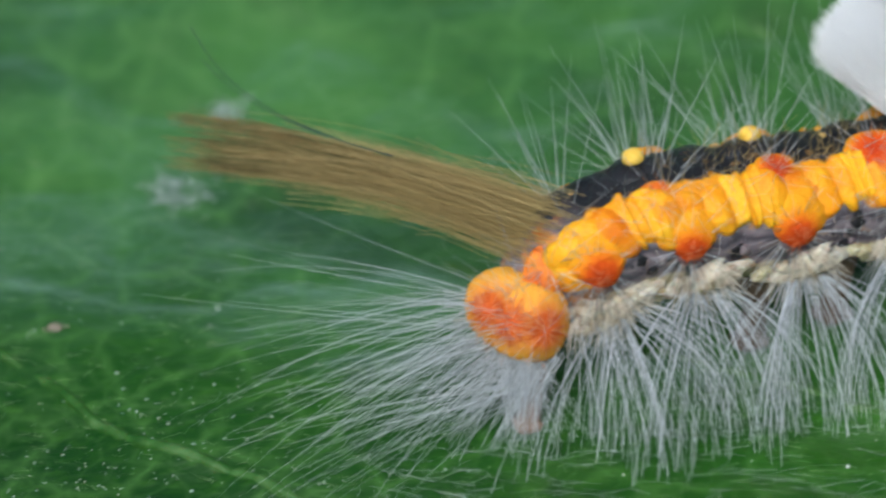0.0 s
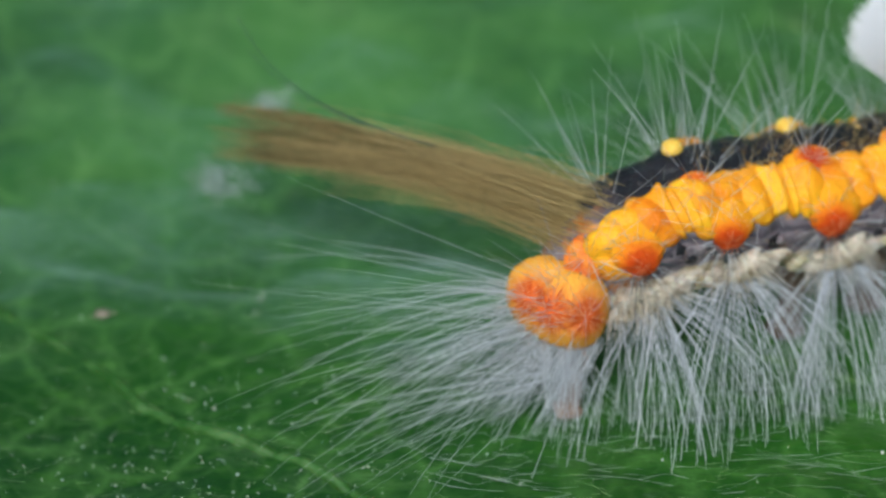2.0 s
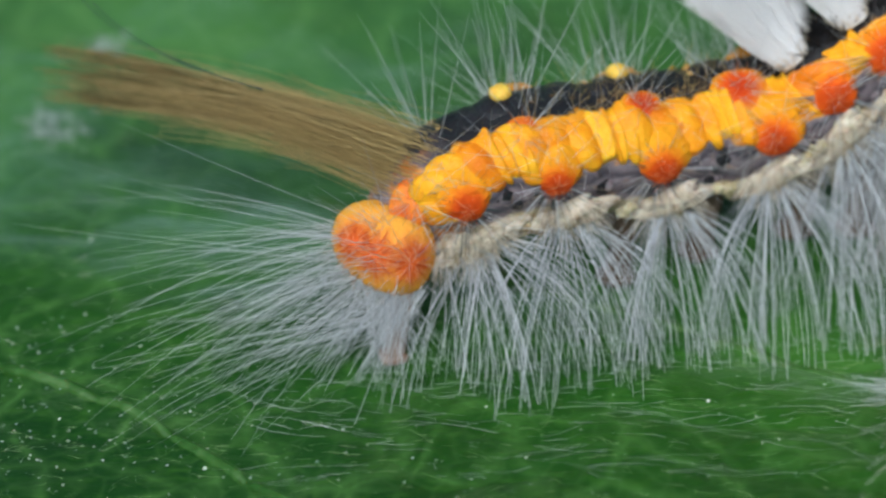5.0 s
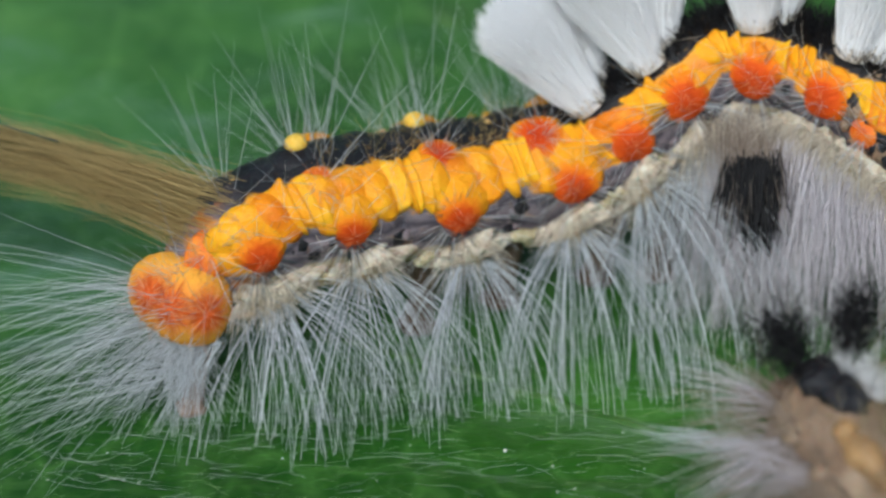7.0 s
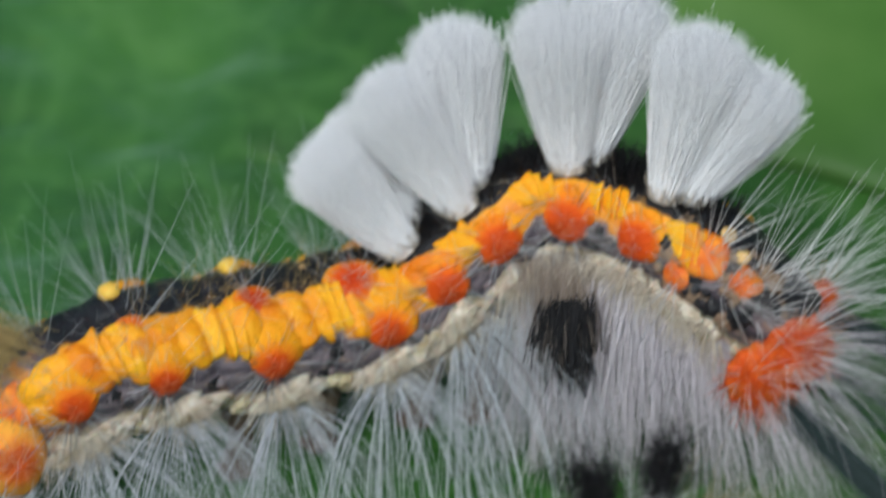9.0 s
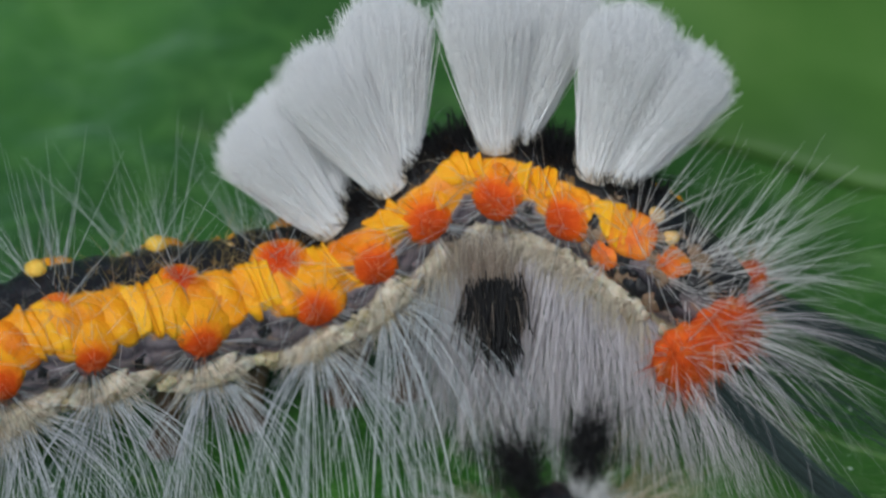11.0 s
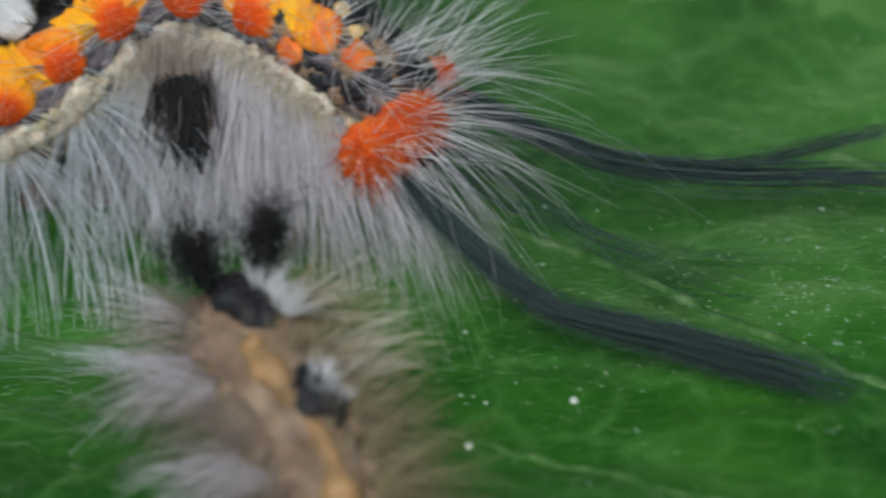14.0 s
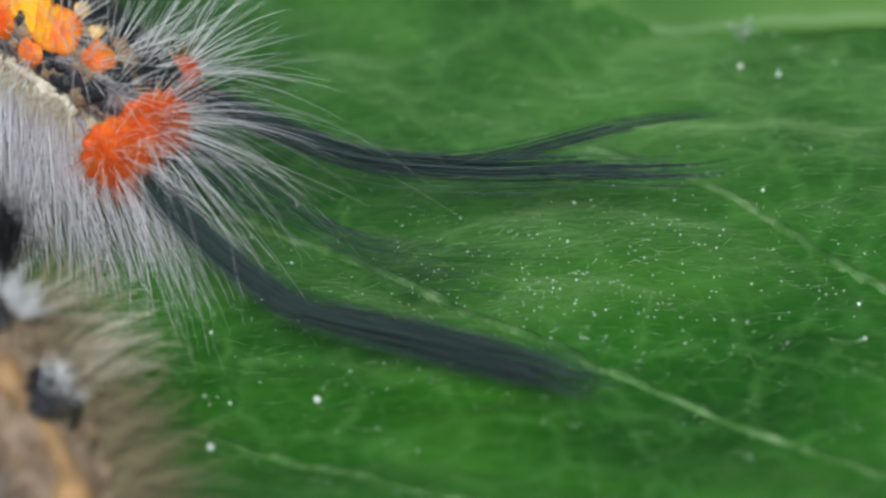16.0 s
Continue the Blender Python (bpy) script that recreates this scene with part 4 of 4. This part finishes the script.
# head: black capsule, scarlet warts, fans of hair, two black pencils
head = part("head", *dome((12.2, 0.7, 5.0), (0.7, -0.3, -0.3), 1.15, 1.15, (0, 1, 0), 3, 0.03, 14, 32, True), PITCH, caterpillar, "small black head hidden by hair")
for centre, out, size in [((11.2, -0.38, 5.02), (0.1, -0.9, 0.1), 1.2), ((12.3, 0.05, 5.85), (0.4, -0.7, 0.5), 1.12), ((13.0, 2.6, 5.8), (0.7, 0.4, 0.5), 0.55)]:
    wart = part("collar_wart", *dome(np.array(centre), out, size, 0.7, (1, 0, 0), 13, 0.045, 14, 44, True), COLLAR if size > 0.6 else RED, caterpillar, "bright scarlet wart behind the head")
    spokes = unit(rng.normal(size=(260, 3)) + unit(out) * 0.9)
    part("starburst", *hairs(np.array(centre) + spokes * size * (0.95, 0.72, 0.95), spokes * 0.5 + np.array([-0.25, -0.3, -0.75]) + rng.normal(size=(260, 3)) * 0.3, rng.uniform(0.25, 0.8, 260) * size, 0.0, 0.03, 0.012, 4), RED_HAIR, wart, "scarlet radiating bristles")
    lean = (0.55, 0, 0.05)
    spokes = unit(rng.normal(size=(90, 3)) + unit(out) * 1.1)
    part("starburst", *hairs(np.array(centre) + spokes * size * (0.9, 0.75, 0.9), spokes + rng.normal(size=(90, 3)) * 0.5 - unit(out) * 0.3, rng.uniform(0.3, 1.0, 90), 0.0, 0.03, 0.012, 5), PINK_HAIR, wart, "pinkish radiating bristles")
    part("bristles", *rosette(np.array(centre) + unit(out) * 0.5, unit(out), (1, 0, 0), 42, size, (1.2, 5.0), 1.3, rng.uniform(0.0, 0.3, 42), 0.0135, lean, 0.014, 8), BRIGHT_HAIR, wart, "long pale bristles")
ways = unit(np.stack([rng.uniform(0.2, 1.2, 100), rng.normal(-0.25, 0.45, 100), rng.normal(0.05, 0.45, 100)], -1))
roots = np.array([11.9, 0.6, 5.6]) + ways * 1.1
part("face_hairs", *hairs(roots, ways, rng.triangular(2.0, 3.5, 9.5, 100), rng.uniform(0.05, 0.55, 100), 0.06, 0.011, 12), PALE_HAIR, head, "long pale hairs round the head")
# drooping hairs under the collar
ways = unit(np.stack([rng.uniform(0.0, 0.9, 150), rng.normal(-0.7, 0.2, 150), rng.normal(-0.35, 0.3, 150)], -1))
roots = np.array([11.4, -0.6, 4.5]) + rng.normal(size=(150, 3)) * (0.7, 0.25, 0.3)
part("face_hairs", *hairs(roots, ways, rng.triangular(1.5, 3.5, 6.0, 150), rng.uniform(0.1, 0.5, 150), 0.03, 0.011, 10), PALE_HAIR, head, "pale hairs drooping under the collar")
for x, angle in [(9.9, 60), (10.6, 34), (11.0, 76), (11.5, 40), (11.6, 95)]:
    place, out, run = flank(x, angle, 0.98)
    part("bristles", *rosette(place, out, run, 30, 0.6, (1.5, 5.0), 0.9, 0.05, 0.0150, (0.60, -0.15, 0.28), 0.010, 8), BRIGHT_HAIR, head, "white hairs behind the head")
NEAR_PENCIL = [(11.5, -0.5, 4.5), (13.04, -2.86, 4.3), (14.73, -4.3, 3.4), (16.41, -5.42, 2.7), (18.11, -5.93, 2.4), (19.79, -6.48, 2.3), (22.3, -7.69, 2.3), (25.5, -9.1, 2.2)]
FAR_PENCIL = [(12.9, 2.5, 5.5), (14.04, 2.28, 5.0), (15.76, 1.97, 4.2), (17.84, 1.36, 3.6), (19.57, 1.25, 3.2), (22.2, 1.19, 2.9), (24.8, 1.3, 2.8), (27.4, 1.05, 2.8), (29.9, 1.06, 2.9)]
FAR_BRANCH = FAR_PENCIL[:5] + [(21.5, 1.5, 3.0), (23.08, 1.83, 3.0), (25.74, 2.65, 3.2), (27.5, 2.9, 3.4), (30.0, 3.1, 3.5)]
part("hair_pencil", *pencil(NEAR_PENCIL, 150, (0.28, 0.32, 0.37, 0.43, 0.48, 0.50), 0.0120, 18, 0.12, (0.86, 1.0), 0.06, -0.3), BLACK_HAIR, caterpillar, "long black hair pencil beside the head")
far_pencil = part("hair_pencil", *pencil(FAR_PENCIL, 80, (0.28, 0.36, 0.40, 0.34, 0.26), 0.0125, 18, 0.16, (0.70, 1.0), 0.07, -0.2), BLACK_HAIR, caterpillar, "forked black hair pencil beside the head")
part("branch", *pencil(FAR_BRANCH, 45, (0.28, 0.34, 0.34, 0.26, 0.16), 0.0125, 18, 0.08, (0.8, 1.0)), BLACK_HAIR, far_pencil)
for points in ([(12.5, -0.5, 5.2), (14.91, -1.47, 4.0), (17.12, -1.66, 3.0), (19.51, -3.01, 2.2), (21.55, -3.89, 1.7), (24.29, -4.18, 1.5)],
               [(12.8, 0.2, 5.2), (15.77, -0.91, 4.0), (18.14, -1.6, 2.5), (21.24, -1.68, 1.9), (24.71, -1.56, 1.7)]):
    part("stray_hairs", *pencil(points, 16, (0.1, 0.3, 0.5, 0.5), 0.012, 18, 0.35, (0.6, 1.0), 0.1), BLACK_HAIR, far_pencil, "few long dark stray hairs")


# legs
def leg(top, foot, wide, label, paint):
    path = smooth_path([top, (np.array(top) + foot) / 2 + (0.05, -0.15, 0.1), foot], 7)
    verts, faces = tubes(path[None], np.array([[wide, wide * 0.95, wide * 0.85, wide * 0.75, wide * 0.7, wide * 0.85, wide * 0.9]]), 12)
    legs = part("leg", verts, faces, paint, caterpillar, label)
    part("foot_pad", *dome(np.array(foot), (0, -0.2, -1), wide * 1.15, 0.3, (1, 0, 0), 4, 0.08, full=True), paint, legs)


leg((-11.8, -0.3, 2.0), (-12.2, -2.7, -0.05), 0.42, "fleshy pinkish tail proleg gripping the leaf", FOOT)
leg((-11.6, 1.6, 2.2), (-11.9, 2.6, -0.1), 0.6, "fleshy pinkish tail proleg gripping the leaf", FOOT)
for x in (-5.2, -2.6, 0.4, 2.4):
    for side in (-1, 1):
        c, run, near, up, r = spine(x)
        foot_x, foot_y = x, c[1] + side * 1.3
        leg(tuple(c + near * -side * 0.9 - up * r * 0.6), (foot_x, foot_y, float(surface(foot_x, foot_y)) + 0.2), 0.55, "brownish fleshy proleg under the fringe", BELLY)
# ---- the second, brown caterpillar close to the lens ----
other = tagged(new("brown_caterpillar"), "blurred brown and fawn hairy caterpillar close to the lens", "caterpillar")
OTHER = np.array([(6.4, -6.0, 3.4), (7.0, -7.6, 3.5), (7.6, -9.4, 3.4), (8.5, -11.4, 3.1), (9.3, -13.2, 2.7), (10.0, -15.2, 2.3), (10.5, -17.0, 2.0)])
line = smooth_path(OTHER, 60)
thick_here = np.interp(np.linspace(0, 1, 60), [0, 0.06, 0.25, 0.6, 0.9, 1], [0.3, 1.2, 1.8, 1.8, 1.3, 0.3])
thick_here = thick_here * (1 + 0.06 * np.sin(np.arange(60) * 0.75))
part("body", *tubes(line[None], thick_here[None], 40), BROWN, other, "dull brown segmented body")


def on_other(f, side, lift=1.0):
    """A place on the brown body: f along it, side in degrees from the middle of its back."""
    n = int(f * 59)
    run = unit(line[min(n + 1, 59)] - line[max(n - 1, 0)])
    across = unit(np.cross(run, (0, 0, 1)))
    up = np.cross(across, run)
    out = up * math.cos(radians(side)) + across * math.sin(radians(side))
    return line[n] + out * thick_here[n] * lift, out, run


stripe = smooth_path([on_other(f, side, 0.93)[0] for f, side in ((0.34, 10), (0.40, 13), (0.48, 11), (0.56, 4), (0.64, 0), (0.74, -4), (0.84, -4), (0.94, -2))], 40)
part("stripe", *tubes(stripe[None], (np.interp(np.linspace(0, 1, 40), [0, 0.1, 0.35, 0.6, 0.9, 1], [0.1, 0.45, 0.52, 0.20, 0.58, 0.1]) * (1 + 0.22 * np.sin(np.arange(40) * 0.8)))[None], 14), STRIPE, other, "dull orange stripe along the back")
for f, side, size in [(0.16, 2, 0.7), (0.22, 0, 0.85), (0.30, -6, 0.75), (0.52, -24, 0.62), (0.585, -18, 0.9)]:
    place, out, run = on_other(f, side, 0.95)
    pad = part("dark_pad", *dome(place, out, size, 0.55, run, 5, 0.1), PITCH, other, "black pad on the back")
    if f < 0.4:
        place, out, run = on_other(f, side - 24, 1.15)
        part("white_hairs", *rosette(place, out, run, 110 if f > 0.2 else 20, size * 0.7, (0.3, 1.2), 0.7, 0.0, 0.024), BRIGHT_HAIR, pad, "bluish white hair tuft beside the black pads")
    else:
        place, out, run = on_other(f, side - 2, 1.25)
        part("white_hairs", *rosette(place, out, run, 46, size * 0.8, (0.2, 0.55), 0.9, 0.0, 0.024), BRIGHT_HAIR, pad, "few short bluish white hairs")
for centre, wide, side in [((5.7, -7.1, 6.4), 0.55, 25), ((8.0, -6.8, 7.0), 0.60, -25)]:
    base, out, run = on_other(0.16, side)
    stem = np.array(centre) - base
    share = np.sqrt(rng.uniform(0, 1, (520, 1)))
    roots = base + stem * share + rng.normal(size=(520, 3)) * (0.12 + 0.3 * share)
    ways = unit(rng.normal(size=(520, 3)) + unit(stem) * 0.7)
    part("black_tuft", *hairs(roots, ways, rng.uniform(0.4, 1.0, 520) * (0.5 + share[:, 0]), 0, 0.05, 0.026, 4), VELVET, other, "black hair tuft near the front")
for f in np.linspace(0.1, 0.97, 9):
    for side, paint in ((60, DUSKY_HAIR), (95, DUSKY_HAIR), (-60, FAWN_HAIR), (-95, FAWN_HAIR)):
        place, out, run = on_other(f, side, 0.95)
        wart = part("side_wart", *dome(place, out, 0.45, 0.3, run, 5, 0.1, 6, 14), BROWN, other)
        part("side_hairs", *rosette(place, out, run, 44, 0.5, (1.0, 3.8), 0.9, rng.uniform(0, 0.3, 44), 0.018), paint, wart, "soft drab hairs")
for f in np.linspace(0.34, 0.95, 8):
    for side in (-32, 0, 34):
        place, out, run = on_other(f, side, 0.97)
        part("side_hairs", *rosette(place, out, run, 24, 0.7, (0.3, 1.1), 1.3, 0.0, 0.018), DUSKY_HAIR if side > 0 else FAWN_HAIR, other, "short drab hairs over the back")
for f, side in [(0.15, 70), (0.28, 85), (0.42, 70), (0.55, 95), (0.7, 75), (0.85, 90), (0.2, -70), (0.34, -85), (0.48, -70), (0.62, -95), (0.78, -75), (0.9, -95)]:
    place, out, run = on_other(f, side, 1.0)
    part("hair_lock", *rosette(place, out, run, 42, 0.3, (1.6, 4.2), 0.38, rng.uniform(0, 0.25, 42), 0.022, run * rng.uniform(-0.5, 0.5)), PALE_HAIR if side > 0 else CREAM_HAIR if f < 0.5 else FAWN_HAIR, other, "pale lock of hair")
roots = np.array([5.6, -8.6, 3.0]) + rng.normal(size=(40, 3)) * 0.15
part("pale_lock", *hairs(roots, np.array([-0.95, 0.25, -0.02]) + rng.normal(size=(40, 3)) * 0.06, rng.uniform(2.5, 4.6, 40), 0.1, 0.04, 0.022, 8), WHITE_HAIR, other, "pale lock of hair")

# ---- small things on the leaf ----
count = 5200
xy = np.stack([rng.uniform(-34, 40, count), rng.uniform(-16, 14, count)], -1)
roots = np.c_[xy, surface(xy[:, 0], xy[:, 1])]
turn = rng.normal(0.0, 0.35, count)
ways = np.stack([np.cos(turn), np.sin(turn), rng.uniform(0.02, 0.3, count)], -1) * np.where(rng.random(count) < 0.5, 1, -1)[:, None] * (1, 1, 1)
ways[:, 2] = np.abs(ways[:, 2])
down = part("leaf_down", *hairs(roots, ways, rng.uniform(0.25, 0.9, count), 0.02, 0.06, 0.0045, 4), DOWN)
tagged(down, "fine pale down lying on the leaf", "leaf down", kind="stuff")


count = 300
xy = np.stack([rng.uniform(-16, 12, count), rng.uniform(-9, -1.5, count)], -1)
roots = np.c_[xy, surface(xy[:, 0], xy[:, 1]) + rng.uniform(0.02, 0.25, count)]
turn = rng.normal(0.0, 0.16, count) + np.where(rng.random(count) < 0.5, 0, np.pi)
wisps = part("fallen_hairs", *hairs(roots, np.stack([np.cos(turn), np.sin(turn), rng.normal(0, 0.02, count)], -1), rng.uniform(0.8, 3.4, count), 0.0, 0.09, 0.0042, 9), WHITE_HAIR)
tagged(wisps, "thin white hairs lying on the leaf", "hairs", kind="stuff")


LARGE_GRAINS = [(17.1, -7.6), (13.9, -9.5)]


def grains():
    count, verts, faces = 900, [], []
    base = bmesh.new()
    bmesh.ops.create_icosphere(base, subdivisions=1, radius=1.0)
    shape = np.array([v.co for v in base.verts])
    tris = [[v.index for v in f.verts] for f in base.faces]
    base.free()
    for n in range(count):
        x, y = rng.uniform(-33, 40), rng.uniform(-15, 12)
        r = rng.choice([0.022, 0.035, 0.06, 0.1], p=[0.78, 0.18, 0.035, 0.005])
        if n < len(LARGE_GRAINS):
            (x, y), r = LARGE_GRAINS[n], 0.13
        lump = shape * r * rng.uniform(0.7, 1.3, (len(shape), 1)) + (x, y, float(surface(x, y)) + r * 0.5)
        faces += [[i + len(shape) * n for i in t] for t in tris]
        verts.append(lump)
    return np.concatenate(verts), faces


def sparkles():
    count, verts, faces = 1150, [], []
    gem = np.array([(1, 0, 0), (-1, 0, 0), (0, 1, 0), (0, -1, 0), (0, 0, 1), (0, 0, -1)], float)
    tris = [(4, 0, 2), (4, 2, 1), (4, 1, 3), (4, 3, 0), (5, 2, 0), (5, 1, 2), (5, 3, 1), (5, 0, 3)]
    for n in range(count):
        x, y = (rng.normal(25.5, 5.5), rng.normal(-2.2, 2.6)) if n < 700 else (rng.normal(-23, 4.5), rng.normal(-4.0, 2.6))
        r = rng.uniform(0.010, 0.034)
        verts.append(gem * r * rng.uniform(0.6, 1.6, 3) + (x, y, float(surface(x, y)) + r * 0.6))
        faces += [tuple(i + 6 * n for i in t) for t in tris]
    return np.concatenate(verts), faces


tagged(part("sparkling_dust", *sparkles(), GRAIN), "glinting specks of dust on the leaf", "dust", kind="stuff")
tagged(part("pale_grains", *grains(), GRAIN), "tiny white grains scattered on the leaf", "grains", kind="stuff")


def fluff(x, y, size):
    ways = unit(rng.normal(size=(60, 3)) * (1, 0.7, 0.12))
    ways[:, 2] = np.abs(ways[:, 2])
    roots = np.array([x, y, 0]) + rng.normal(size=(60, 3)) * (size, size * 0.6, 0)
    roots[:, 2] = surface(roots[:, 0], roots[:, 1]) + 0.03
    made = part("fluff", *hairs(roots, ways, size * rng.uniform(0.5, 1.6, 60), 0.0, 0.2, 0.02 if size > 0.3 else 0.03, 5), DUSKY_HAIR if size < 0.3 else WHITE_HAIR)
    return tagged(made, "wisp of pale fluff stuck to the leaf", "fluff", "wisps on the leaf", "stuff")


for x, y, size in [(-21.9, 13.4, 0.4), (-23.4, 9.8, 0.6), (-27.1, 2.9, 0.12), (31.1, 10.6, 0.4)]:
    fluff(x, y, size)
